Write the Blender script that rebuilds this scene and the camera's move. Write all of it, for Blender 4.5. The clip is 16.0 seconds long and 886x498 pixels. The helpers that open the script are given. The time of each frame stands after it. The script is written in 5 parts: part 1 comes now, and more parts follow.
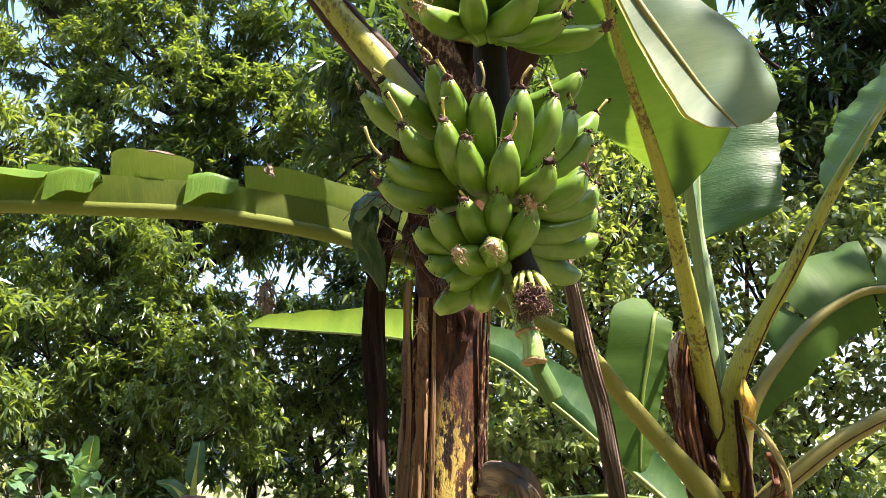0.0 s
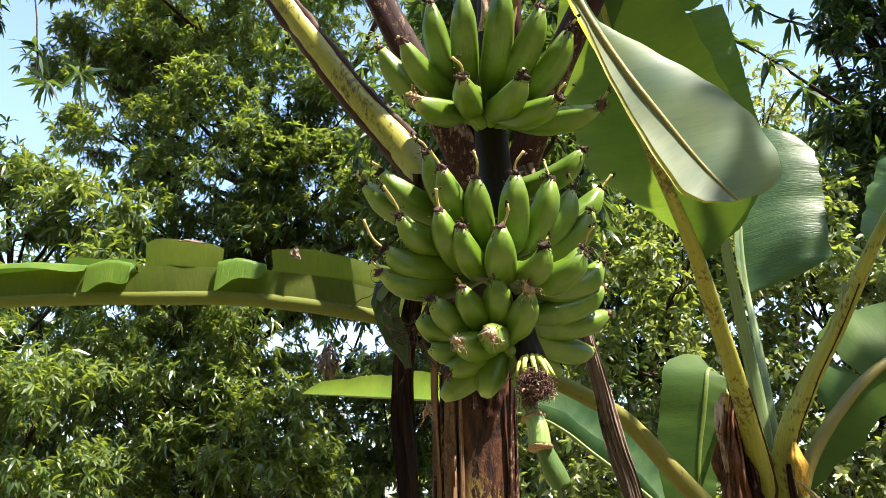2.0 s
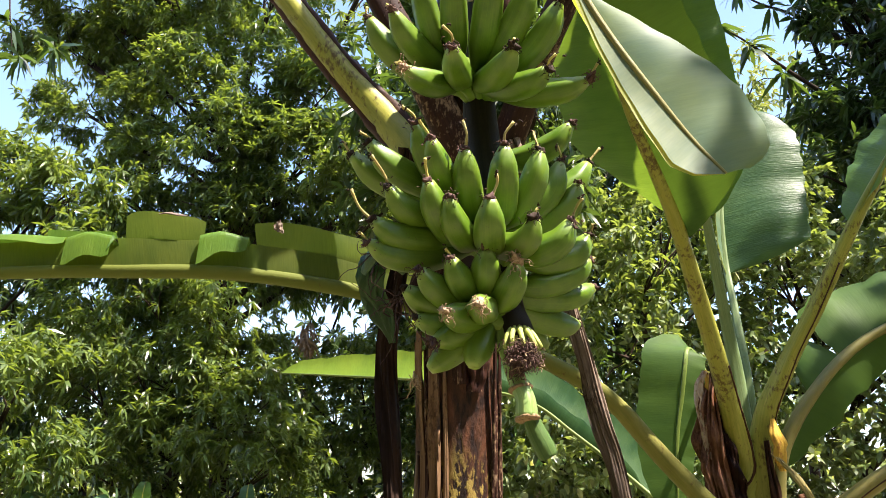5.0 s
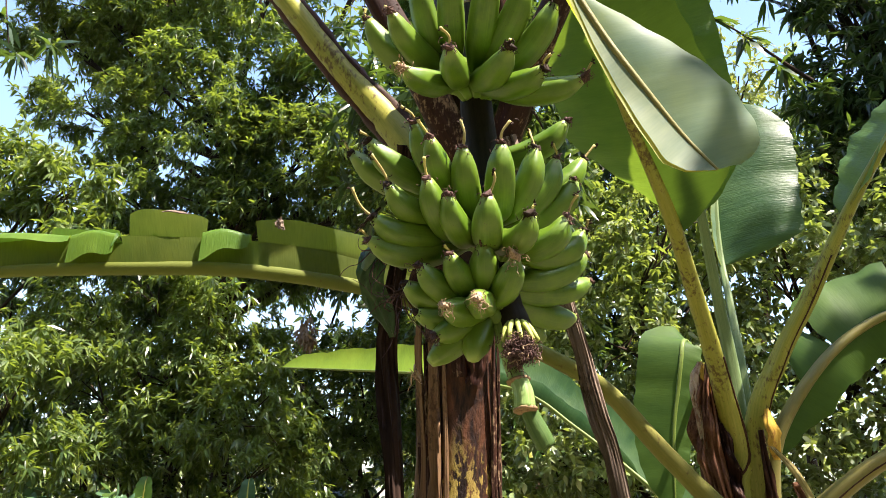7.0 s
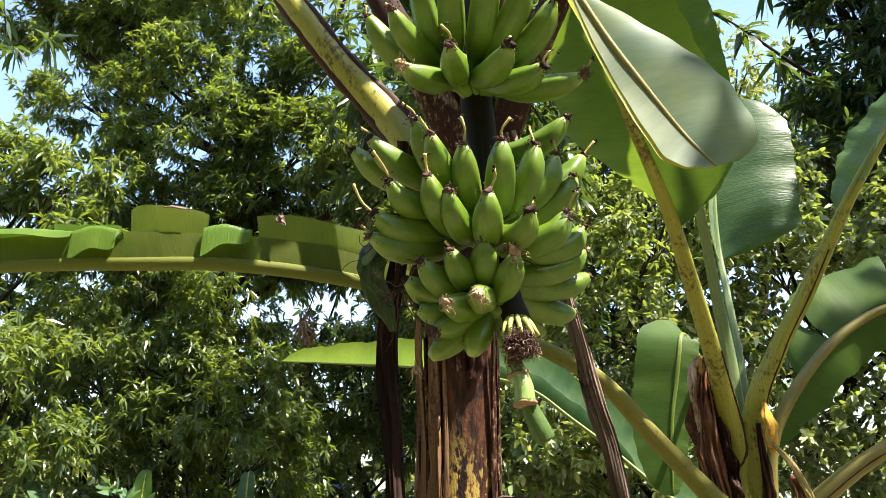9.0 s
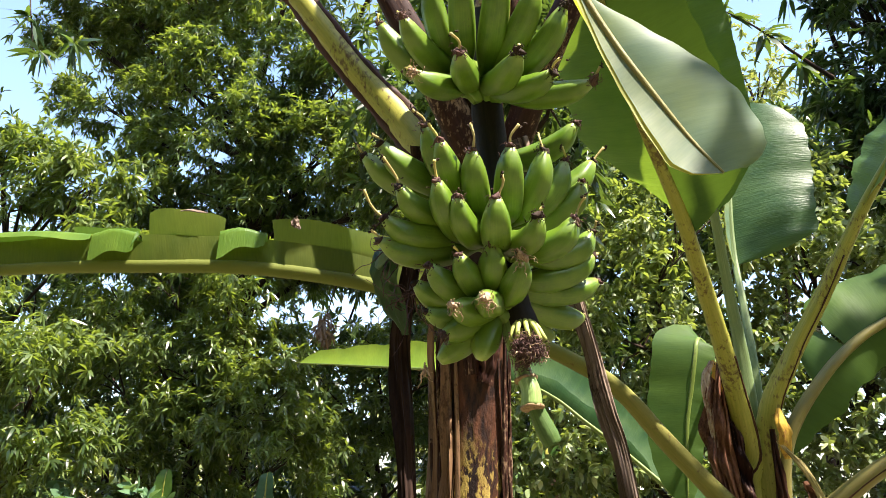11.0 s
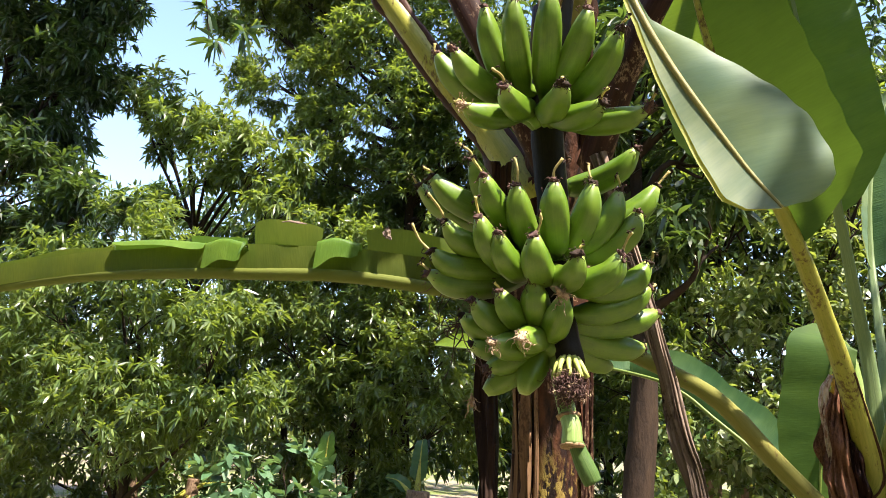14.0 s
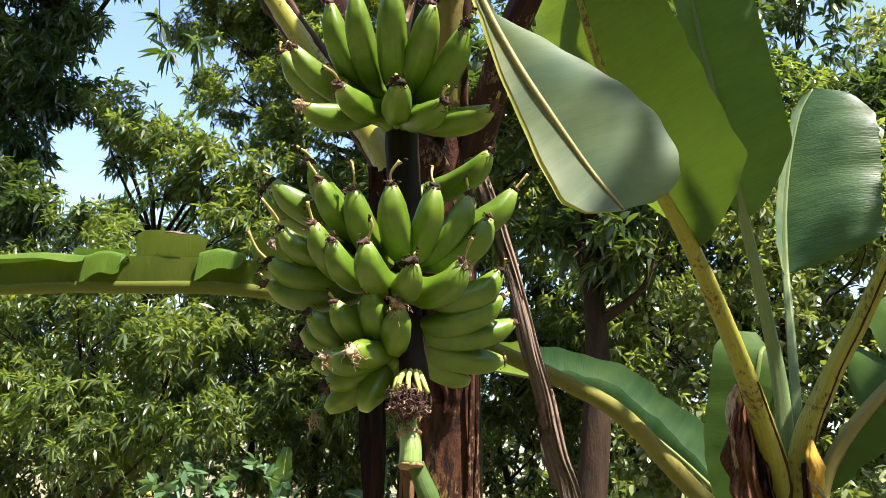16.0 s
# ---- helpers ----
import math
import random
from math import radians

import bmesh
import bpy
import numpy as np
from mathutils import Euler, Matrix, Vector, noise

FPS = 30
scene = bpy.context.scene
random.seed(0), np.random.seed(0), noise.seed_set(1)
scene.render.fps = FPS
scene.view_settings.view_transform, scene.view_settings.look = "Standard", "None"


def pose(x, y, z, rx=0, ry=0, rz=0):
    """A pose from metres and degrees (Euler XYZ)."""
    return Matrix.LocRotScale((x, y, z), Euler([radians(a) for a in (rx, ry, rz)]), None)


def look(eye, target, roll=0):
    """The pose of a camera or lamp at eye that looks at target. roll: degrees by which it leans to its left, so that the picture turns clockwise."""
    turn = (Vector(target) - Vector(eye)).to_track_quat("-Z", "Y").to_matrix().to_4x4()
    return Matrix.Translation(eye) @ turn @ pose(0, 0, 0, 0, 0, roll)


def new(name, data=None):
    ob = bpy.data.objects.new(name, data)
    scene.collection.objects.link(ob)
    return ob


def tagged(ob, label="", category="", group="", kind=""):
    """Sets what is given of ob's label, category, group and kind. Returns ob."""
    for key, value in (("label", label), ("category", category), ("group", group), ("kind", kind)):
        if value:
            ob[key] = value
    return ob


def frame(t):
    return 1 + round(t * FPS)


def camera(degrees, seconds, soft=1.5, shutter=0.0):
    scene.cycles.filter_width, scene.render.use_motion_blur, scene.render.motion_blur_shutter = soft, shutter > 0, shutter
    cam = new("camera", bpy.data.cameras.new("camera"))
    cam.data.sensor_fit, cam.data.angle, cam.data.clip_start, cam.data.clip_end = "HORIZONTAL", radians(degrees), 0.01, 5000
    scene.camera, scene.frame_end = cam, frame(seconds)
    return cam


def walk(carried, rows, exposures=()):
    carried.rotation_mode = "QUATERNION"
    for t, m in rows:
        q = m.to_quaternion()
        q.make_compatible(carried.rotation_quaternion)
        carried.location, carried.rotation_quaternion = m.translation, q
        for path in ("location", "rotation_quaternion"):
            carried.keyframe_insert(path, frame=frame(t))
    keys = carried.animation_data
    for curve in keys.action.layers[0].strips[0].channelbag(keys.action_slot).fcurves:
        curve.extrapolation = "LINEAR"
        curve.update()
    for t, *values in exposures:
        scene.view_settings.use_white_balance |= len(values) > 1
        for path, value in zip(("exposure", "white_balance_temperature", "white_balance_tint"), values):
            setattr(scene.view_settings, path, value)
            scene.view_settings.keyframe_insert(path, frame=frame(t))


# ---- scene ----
cam = camera(55.8, 16.0, soft=0.8)
PATH = [
    (0, (0.287, 0.071, 1.514), (-0.099, 1.963, 2.034), 2.1),
    (0.5, (0.336, 0.106, 1.564), (-0.185, 1.96, 2.103), 2.0),
    (1, (0.366, 0.104, 1.581), (-0.185, 1.933, 2.175), 1.6),
    (1.5, (0.404, 0.082, 1.58), (-0.144, 1.903, 2.202), 1.2),
    (2, (0.419, 0.067, 1.579), (-0.128, 1.886, 2.207), 1.0),
    (2.5, (0.428, 0.056, 1.576), (-0.117, 1.876, 2.2), 1.0),
    (3, (0.429, 0.06, 1.572), (-0.099, 1.887, 2.191), 0.9),
    (3.5, (0.415, 0.074, 1.564), (-0.091, 1.91, 2.175), 0.9),
    (4, (0.396, 0.081, 1.557), (-0.103, 1.922, 2.16), 1.0),
    (6.3, (0.401, 0.034, 1.562), (-0.093, 1.883, 2.144), 0.8),
    (6.5, (0.404, 0.021, 1.554), (-0.091, 1.87, 2.135), 0.6),
    (7, (0.404, 0.04, 1.553), (-0.09, 1.891, 2.13), 0.5),
    (7.5, (0.404, 0.044, 1.552), (-0.088, 1.895, 2.126), 0.4),
    (8, (0.409, 0.048, 1.549), (-0.084, 1.901, 2.119), 0.4),
    (8.5, (0.412, 0.049, 1.55), (-0.081, 1.903, 2.116), 0.3),
    (8.7, (0.402, 0.03, 1.553), (-0.088, 1.886, 2.114), 0.4),
    (10.8, (0.427, 0.013, 1.554), (-0.085, 1.86, 2.127), 0.8),
    (11, (0.43, 0.01, 1.552), (-0.108, 1.851, 2.119), 1.1),
    (11.5, (0.472, 0.006, 1.57), (-0.109, 1.841, 2.112), 0.7),
    (12, (0.504, -0.015, 1.572), (-0.117, 1.814, 2.09), 0.3),
    (12.5, (0.528, -0.097, 1.578), (-0.122, 1.735, 2.05), 0.8),
    (13, (0.566, -0.11, 1.618), (-0.137, 1.719, 2.015), 1.7),
    (13.5, (0.612, -0.044, 1.639), (-0.233, 1.728, 2.02), 2.5),
    (14, (0.671, 0.048, 1.689), (-0.256, 1.759, 2.151), 4.4),
    (14.5, (0.724, 0.129, 1.728), (-0.186, 1.824, 2.276), 5.1),
    (15, (0.753, 0.161, 1.739), (-0.149, 1.853, 2.305), 4.4),
    (15.5, (0.8, 0.204, 1.746), (-0.105, 1.903, 2.288), 3.5),
    (16, (0.862, 0.245, 1.721), (-0.023, 1.969, 2.213), 3.5),
]
walk(cam, [(t, look(eye, target, roll)) for t, eye, target, roll in PATH], exposures=[(0.0, 2.25, 6470, 19), (1.0, 1.93, 6470, 19), (8.0, 1.93, 6470, 19), (13.0, 2.0, 6470, 19), (16.0, 1.7, 6420, 19)])

# ---- light ----
SUN_EL, SUN_AZ = 61.0, 111.0          # azimuth from +y (ahead) towards +x (right)
world = bpy.data.worlds.new("world")
scene.world = world
world.use_nodes = True
wn = world.node_tree.nodes
sky = wn.new("ShaderNodeTexSky")
sky.sky_type, sky.sun_disc = "NISHITA", False
sky.sun_elevation, sky.sun_rotation = radians(SUN_EL), radians(SUN_AZ)
sky.air_density, sky.dust_density, sky.ozone_density = 1.2, 1.0, 3.0
wn["Background"].inputs["Strength"].default_value = 0.115
world.node_tree.links.new(sky.outputs[0], wn["Background"].inputs[0])
sun = new("sun", bpy.data.lights.new("sun", "SUN"))
sun.data.energy, sun.data.angle, sun.data.color = 5.0, radians(0.53), (1.0, 0.93, 0.78)
sun_dir = Vector((math.sin(radians(SUN_AZ)) * math.cos(radians(SUN_EL)), math.cos(radians(SUN_AZ)) * math.cos(radians(SUN_EL)), math.sin(radians(SUN_EL))))
sun.matrix_world = look((0, 0, 30), Vector((0, 0, 30)) - sun_dir)

# ---- materials ----


def mat(name, rough=0.5, spec=0.5):
    m = bpy.data.materials.new(name)
    m.use_nodes = True
    b = m.node_tree.nodes["Principled BSDF"]
    b.inputs["Roughness"].default_value = rough
    b.inputs["Specular IOR Level"].default_value = spec
    return m, m.node_tree, b


def node(nt, kind, **values):
    n = nt.nodes.new(kind)
    for key, v in values.items():
        n.inputs[key.replace("_", " ")].default_value = v
    return n


def ramp(nt, source, stops):
    r = nt.nodes.new("ShaderNodeValToRGB")
    els = r.color_ramp.elements
    while len(els) < len(stops):
        els.new(0.5)
    for e, (p, c) in zip(els, stops):
        e.position, e.color = p, (*c, 1)
    nt.links.new(source, r.inputs[0])
    return r.outputs[0]


def mixed(nt, fac, a, b, blend="MIX"):
    n = nt.nodes.new("ShaderNodeMix")
    n.data_type, n.blend_type = "RGBA", blend
    for sock, v in ((n.inputs[0], fac), (n.inputs[6], a), (n.inputs[7], b)):
        if isinstance(v, (int, float)):
            sock.default_value = v
        elif isinstance(v, tuple):
            sock.default_value = (*v, 1)
        else:
            nt.links.new(v, sock)
    return n.outputs[2]


def coords(nt, scale=(1, 1, 1), kind="Object"):
    c, mp = nt.nodes.new("ShaderNodeTexCoord"), nt.nodes.new("ShaderNodeMapping")
    mp.inputs["Scale"].default_value = scale
    nt.links.new(c.outputs[kind], mp.inputs[0])
    return mp.outputs[0]


def noise_tex(nt, vec, scale, detail=4.0, rough=0.55):
    n = node(nt, "ShaderNodeTexNoise", Scale=scale, Detail=detail, Roughness=rough)
    nt.links.new(vec, n.inputs["Vector"])
    return n.outputs["Fac"]


def bumped(nt, b, height, strength, dist=0.01):
    n = node(nt, "ShaderNodeBump", Strength=strength, Distance=dist)
    nt.links.new(height, n.inputs["Height"])
    nt.links.new(n.outputs[0], b.inputs["Normal"])
    return n.outputs[0]


def see_through(nt, b, colour, amount, normal=None):
    """Mixes light that comes through a leaf into its surface."""
    tr, mx = nt.nodes.new("ShaderNodeBsdfTranslucent"), nt.nodes.new("ShaderNodeMixShader")
    mx.inputs[0].default_value = amount
    if isinstance(colour, tuple):
        tr.inputs[0].default_value = (*colour, 1)
    else:
        nt.links.new(colour, tr.inputs[0])
    out = nt.nodes["Material Output"]
    nt.links.new(b.outputs[0], mx.inputs[1])
    nt.links.new(tr.outputs[0], mx.inputs[2])
    nt.links.new(mx.outputs[0], out.inputs[0])


def blade_material(name, dark, light, through_colour, amount=0.4, rough=0.42, vein=0.5, spec=0.3):
    """A banana blade: side veins across it, patches of lighter and darker green, fine dust."""
    m, nt, b = mat(name, rough, spec)
    uv = coords(nt, (1, 1, 1), "UV")
    sweep = nt.nodes.new("ShaderNodeMapping")
    sweep.inputs["Scale"].default_value = (1, 0.12, 1)
    nt.links.new(uv, sweep.inputs[0])
    fine = noise_tex(nt, sweep.outputs[0], 60, 3)
    coarse = noise_tex(nt, sweep.outputs[0], 9, 3)
    patch = noise_tex(nt, coords(nt), 7, 3)
    base = mixed(nt, ramp(nt, coarse, [(0.35, (0, 0, 0)), (0.68, (1, 1, 1))]), dark, light)
    base = mixed(nt, ramp(nt, patch, [(0.4, (0, 0, 0)), (0.75, (0.5, 0.5, 0.5))]), base, tuple(0.5 * (p + q) for p, q in zip(light, through_colour)))
    nt.links.new(base, b.inputs["Base Color"])
    tc = mixed(nt, ramp(nt, fine, [(0.3, (0, 0, 0)), (0.7, (1, 1, 1))]), tuple(0.78 * c for c in through_colour), through_colour)
    bumped(nt, b, mixed(nt, 0.45, fine, coarse), vein, 0.006)
    nt.links.new(ramp(nt, patch, [(0.3, (rough - 0.07,) * 3), (0.7, (rough + 0.12,) * 3)]), b.inputs["Roughness"])
    see_through(nt, b, tc, amount)
    return m


M_BLADE = blade_material("banana_blade_green", (0.036, 0.095, 0.016), (0.062, 0.13, 0.024), (0.18, 0.29, 0.022), 0.36)
M_BLADE_WHITE = blade_material("banana_blade_bleached_underside", (0.085, 0.150, 0.085), (0.165, 0.22, 0.13), (0.46, 0.44, 0.10), 0.34, 0.55, 0.1)
# bright copy of the blade, with sunlight painted into its yellow-green
M_BLADE_SUNLIT = blade_material("banana_blade_sunlit", (0.13, 0.25, 0.026), (0.19, 0.33, 0.036), (0.50, 0.60, 0.05), 0.5)
M_BLADE_PALE = blade_material("banana_blade_waxy_pale", (0.072, 0.140, 0.084), (0.112, 0.185, 0.118), (0.36, 0.40, 0.07), 0.28, 0.55, 0.09)
M_BLADE_RIM = blade_material("banana_blade_yellow_edge", (0.340, 0.357, 0.076), (0.442, 0.442, 0.136), (0.680, 0.629, 0.043), 0.45, 0.5, 0.2)
# lighter copy of the green blade, with sunlight put into its colour
M_BLADE_LIT = blade_material("banana_blade_lit", (0.075, 0.16, 0.02), (0.115, 0.215, 0.03), (0.33, 0.45, 0.035), 0.42)
# darker copy of the green blade, with shade put into its colour
M_BLADE_SHADED = blade_material("banana_blade_shaded", (0.030, 0.070, 0.011), (0.044, 0.090, 0.014), (0.105, 0.185, 0.016), 0.23, 0.55, 0.2, 0.2)
M_BLADE_OLIVE = blade_material("banana_blade_olive", (0.075, 0.113, 0.017), (0.108, 0.143, 0.022), (0.33, 0.36, 0.026), 0.55, 0.5, 0.35)
M_BLADE_DARK = blade_material("banana_blade_blue_green", (0.022, 0.066, 0.023), (0.040, 0.095, 0.034), (0.12, 0.22, 0.03), 0.26, 0.40, 0.6, 0.38)


def stalk_material(name, base, other, spot, spot_from=0.62, rough=0.45, along=0.12, far=None):
    m, nt, b = mat(name, rough, 0.28 if rough < 0.5 else 0.2)
    v = coords(nt, (1, along, 1), "UV")
    long = mixed(nt, 0.4, noise_tex(nt, v, 16, 4), noise_tex(nt, v, 75, 3))
    spots = noise_tex(nt, coords(nt, (1, 1, 0.5)), 85, 4, 0.7)
    wide = noise_tex(nt, coords(nt), 6, 3)
    c = mixed(nt, ramp(nt, long, [(0.35, (0, 0, 0)), (0.65, (1, 1, 1))]), base, other)
    if far:
        at, colour = far
        length = nt.nodes.new("ShaderNodeSeparateXYZ")
        nt.links.new(coords(nt, (1, 1 / at, 1), "UV"), length.inputs[0])
        c = mixed(nt, ramp(nt, length.outputs[1], [(0.3, (0, 0, 0)), (0.55, (1, 1, 1))]), c, colour)
    c = mixed(nt, ramp(nt, mixed(nt, 0.45, spots, wide), [(spot_from - 0.05, (0, 0, 0)), (spot_from + 0.03, (0.85, 0.85, 0.85))]), c, spot)
    nt.links.new(c, b.inputs["Base Color"])
    bumped(nt, b, mixed(nt, 0.5, long, spots), 0.35, 0.004)
    return m


M_PETIOLE = stalk_material("petiole_yellow_green", (0.21, 0.225, 0.028), (0.33, 0.315, 0.055), (0.08, 0.04, 0.012), 0.572)
M_PETIOLE_GREEN = stalk_material("petiole_green", (0.09, 0.14, 0.024), (0.14, 0.19, 0.035), (0.06, 0.05, 0.015), 0.62)
M_PETIOLE_TAN = stalk_material("petiole_tan_green", (0.172, 0.165, 0.040), (0.224, 0.185, 0.060), (0.14, 0.08, 0.03), 0.62)
M_MIDRIB_LONG = stalk_material("midrib_tan_to_olive", (0.150, 0.152, 0.030), (0.195, 0.180, 0.045), (0.10, 0.065, 0.02), 0.64, 0.72, 0.12, (9.0, (0.105, 0.125, 0.02)))
M_PETIOLE_PALE = stalk_material("petiole_pale_waxy", (0.11, 0.17, 0.06), (0.17, 0.23, 0.10), (0.08, 0.09, 0.03), 0.64)
M_MARGIN = stalk_material("petiole_margin_brown", (0.036, 0.013, 0.007), (0.066, 0.027, 0.012), (0.02, 0.01, 0.006), 0.55, 0.6)
M_SHEATH_BROWN = stalk_material("sheath_dark_brown", (0.013, 0.004, 0.003), (0.046, 0.016, 0.009), (0.30, 0.20, 0.12), 0.575, 0.6)
M_SHEATH_DRY = stalk_material("sheath_dry_tan", (0.123, 0.066, 0.033), (0.221, 0.135, 0.070), (0.06, 0.03, 0.015), 0.58, 0.7, 0.05)
M_SHEATH_RED = stalk_material("sheath_dry_reddish", (0.115, 0.045, 0.024), (0.25, 0.125, 0.072), (0.07, 0.026, 0.014), 0.57, 0.7, 0.4)
M_STYLE_DRY = stalk_material("dry_stalk_yellow", (0.34, 0.29, 0.10), (0.42, 0.34, 0.14), (0.15, 0.08, 0.03), 0.6, 0.6)
M_SHEATH_PALE = stalk_material("sheath_papery_pale", (0.394, 0.295, 0.197), (0.508, 0.410, 0.295), (0.20, 0.09, 0.05), 0.575, 0.7, 0.06)
M_DEAD = stalk_material("dead_leaf_grey_brown", (0.10, 0.068, 0.052), (0.29, 0.22, 0.165), (0.05, 0.03, 0.02), 0.585, 0.75, 0.03)
M_DEAD_DARK = stalk_material("dead_leaf_dark", (0.018, 0.009, 0.006), (0.039, 0.020, 0.012), (0.02, 0.01, 0.008), 0.57, 0.75, 0.03)
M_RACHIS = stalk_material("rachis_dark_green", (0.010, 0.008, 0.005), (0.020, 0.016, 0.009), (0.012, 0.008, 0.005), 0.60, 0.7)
M_STUB = stalk_material("rachis_stub_green", (0.139, 0.246, 0.057), (0.271, 0.361, 0.123), (0.10, 0.12, 0.03), 0.66, 0.4, 0.03)
M_STUB_DARK = stalk_material("rachis_end_green", (0.04, 0.085, 0.02), (0.085, 0.14, 0.036), (0.04, 0.05, 0.015), 0.64, 0.55, 0.03)
M_CUT = stalk_material("cut_scar_brown", (0.20, 0.12, 0.06), (0.32, 0.22, 0.12), (0.08, 0.04, 0.02), 0.58, 0.8)
M_WITHER = stalk_material("withered_flower_brown", (0.045, 0.022, 0.020), (0.145, 0.085, 0.07), (0.02, 0.012, 0.01), 0.56, 0.85)
M_WITHER_PALE = stalk_material("withered_flower_pale", (0.26, 0.17, 0.10), (0.44, 0.33, 0.22), (0.10, 0.05, 0.03), 0.57, 0.85)
M_WITHER_DARK = stalk_material("withered_flower_black", (0.018, 0.012, 0.009), (0.05, 0.03, 0.02), (0.01, 0.008, 0.006), 0.58, 0.85)
M_STYLE = stalk_material("style_yellow", (0.45, 0.40, 0.10), (0.55, 0.46, 0.16), (0.16, 0.09, 0.03), 0.64, 0.5)
M_PEDICEL = stalk_material("pedicel_yellow_green", (0.36, 0.42, 0.09), (0.50, 0.54, 0.16), (0.2, 0.2, 0.05), 0.66, 0.5)
M_BRACT = stalk_material("bract_yellow", (0.48, 0.27, 0.03), (0.58, 0.38, 0.06), (0.28, 0.12, 0.03), 0.6, 0.6)


def pseudostem_material():
    """Dark brown old sheaths with worn yellow patches where the living stem shows."""
    m, nt, b = mat("pseudostem_brown_yellow", 0.62, 0.25)
    v = coords(nt, (1, 1, 0.22))
    streak = noise_tex(nt, v, 26, 5, 0.6)
    fine = noise_tex(nt, coords(nt, (1, 1, 0.5)), 70, 4, 0.7)
    wide = noise_tex(nt, coords(nt, (1, 1, 0.45)), 7.5, 3)
    c = mixed(nt, ramp(nt, streak, [(0.42, (0, 0, 0)), (0.60, (1, 1, 1))]), (0.010, 0.004, 0.003), (0.095, 0.036, 0.016))
    worn = ramp(nt, mixed(nt, 0.35, mixed(nt, 0.42, wide, fine), streak), [(0.490, (0, 0, 0)), (0.512, (1, 1, 1))])
    height = nt.nodes.new("ShaderNodeSeparateXYZ")
    nt.links.new(coords(nt, (1, 1, 0.5)), height.inputs[0])
    ragged = mixed(nt, 0.12, height.outputs[2], streak)
    worn = mixed(nt, ramp(nt, ragged, [(0.74, (0, 0, 0)), (0.82, (1, 1, 1))]), worn, (0, 0, 0))
    c = mixed(nt, worn, c, mixed(nt, fine, (0.22, 0.14, 0.03), (0.46, 0.36, 0.09)))
    nt.links.new(c, b.inputs["Base Color"])
    bumped(nt, b, mixed(nt, 0.5, streak, fine), 0.9, 0.012)
    return m


M_STEM = pseudostem_material()


def banana_skin():
    m, nt, b = mat("banana_skin_green", 0.36, 0.5)
    v = coords(nt, (1, 1, 1), "UV")
    sp = nt.nodes.new("ShaderNodeSeparateXYZ")
    nt.links.new(v, sp.inputs[0])
    along = sp.outputs[1]
    info = nt.nodes.new("ShaderNodeObjectInfo")
    mott = noise_tex(nt, coords(nt), 38, 4)
    streak = noise_tex(nt, coords(nt, (6, 0.5, 1), "UV"), 5, 3)
    c = mixed(nt, ramp(nt, mott, [(0.3, (0, 0, 0)), (0.75, (1, 1, 1))]), (0.060, 0.130, 0.007), (0.115, 0.200, 0.012))
    c = mixed(nt, ramp(nt, streak, [(0.5, (0, 0, 0)), (0.8, (0.35, 0.35, 0.35))]), c, (0.19, 0.29, 0.03))
    c = mixed(nt, ramp(nt, info.outputs["Random"], [(0, (0, 0, 0)), (1, (0.45, 0.45, 0.45))]), c, (0.12, 0.185, 0.016))
    ends = ramp(nt, along, [(0.0, (0.55,) * 3), (0.16, (0, 0, 0)), (0.9, (0, 0, 0)), (1.0, (0.75,) * 3)])
    c = mixed(nt, ends, c, (0.26, 0.36, 0.07))
    speck = noise_tex(nt, coords(nt), 190, 2, 0.6)
    c = mixed(nt, ramp(nt, speck, [(0.69, (0, 0, 0)), (0.74, (0.6, 0.6, 0.6))]), c, (0.07, 0.06, 0.02))
    nt.links.new(c, b.inputs["Base Color"])
    nt.links.new(ramp(nt, mott, [(0.3, (0.30,) * 3), (0.7, (0.46,) * 3)]), b.inputs["Roughness"])
    bumped(nt, b, mott, 0.12, 0.003)
    b.inputs["Subsurface Weight"].default_value = 0.06
    b.inputs["Subsurface Radius"].default_value = (0.01, 0.02, 0.004)
    return m


M_SKIN = banana_skin()


def tree_leaf(name, tones, through_colour, amount=0.34, rough=0.3):
    """Small leaves, each with a tone of its own."""
    m, nt, b = mat(name, rough, 0.5)
    geo = nt.nodes.new("ShaderNodeNewGeometry")
    n = len(tones)
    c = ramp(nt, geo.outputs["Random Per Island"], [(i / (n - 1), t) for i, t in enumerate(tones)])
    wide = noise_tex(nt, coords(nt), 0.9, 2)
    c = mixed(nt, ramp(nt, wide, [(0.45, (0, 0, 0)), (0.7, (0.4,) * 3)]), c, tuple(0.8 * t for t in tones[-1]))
    nt.links.new(c, b.inputs["Base Color"])
    see_through(nt, b, through_colour, amount)
    return m


# two copies of one leaf: shade tones in M_MANGO, sunlight painted into M_MANGO_LIT
M_MANGO = tree_leaf("mango_leaf_shaded", [(0.011, 0.023, 0.011), (0.023, 0.044, 0.017), (0.014, 0.028, 0.013), (0.036, 0.068, 0.020), (0.019, 0.038, 0.015), (0.072, 0.115, 0.030)], (0.17, 0.28, 0.03), 0.25, 0.30)
M_MANGO_LIT = tree_leaf("mango_leaf_sunlit", [(0.012, 0.025, 0.012), (0.052, 0.092, 0.028), (0.017, 0.033, 0.015), (0.105, 0.160, 0.042), (0.026, 0.050, 0.020), (0.19, 0.245, 0.075)], (0.33, 0.44, 0.04), 0.34, 0.30)
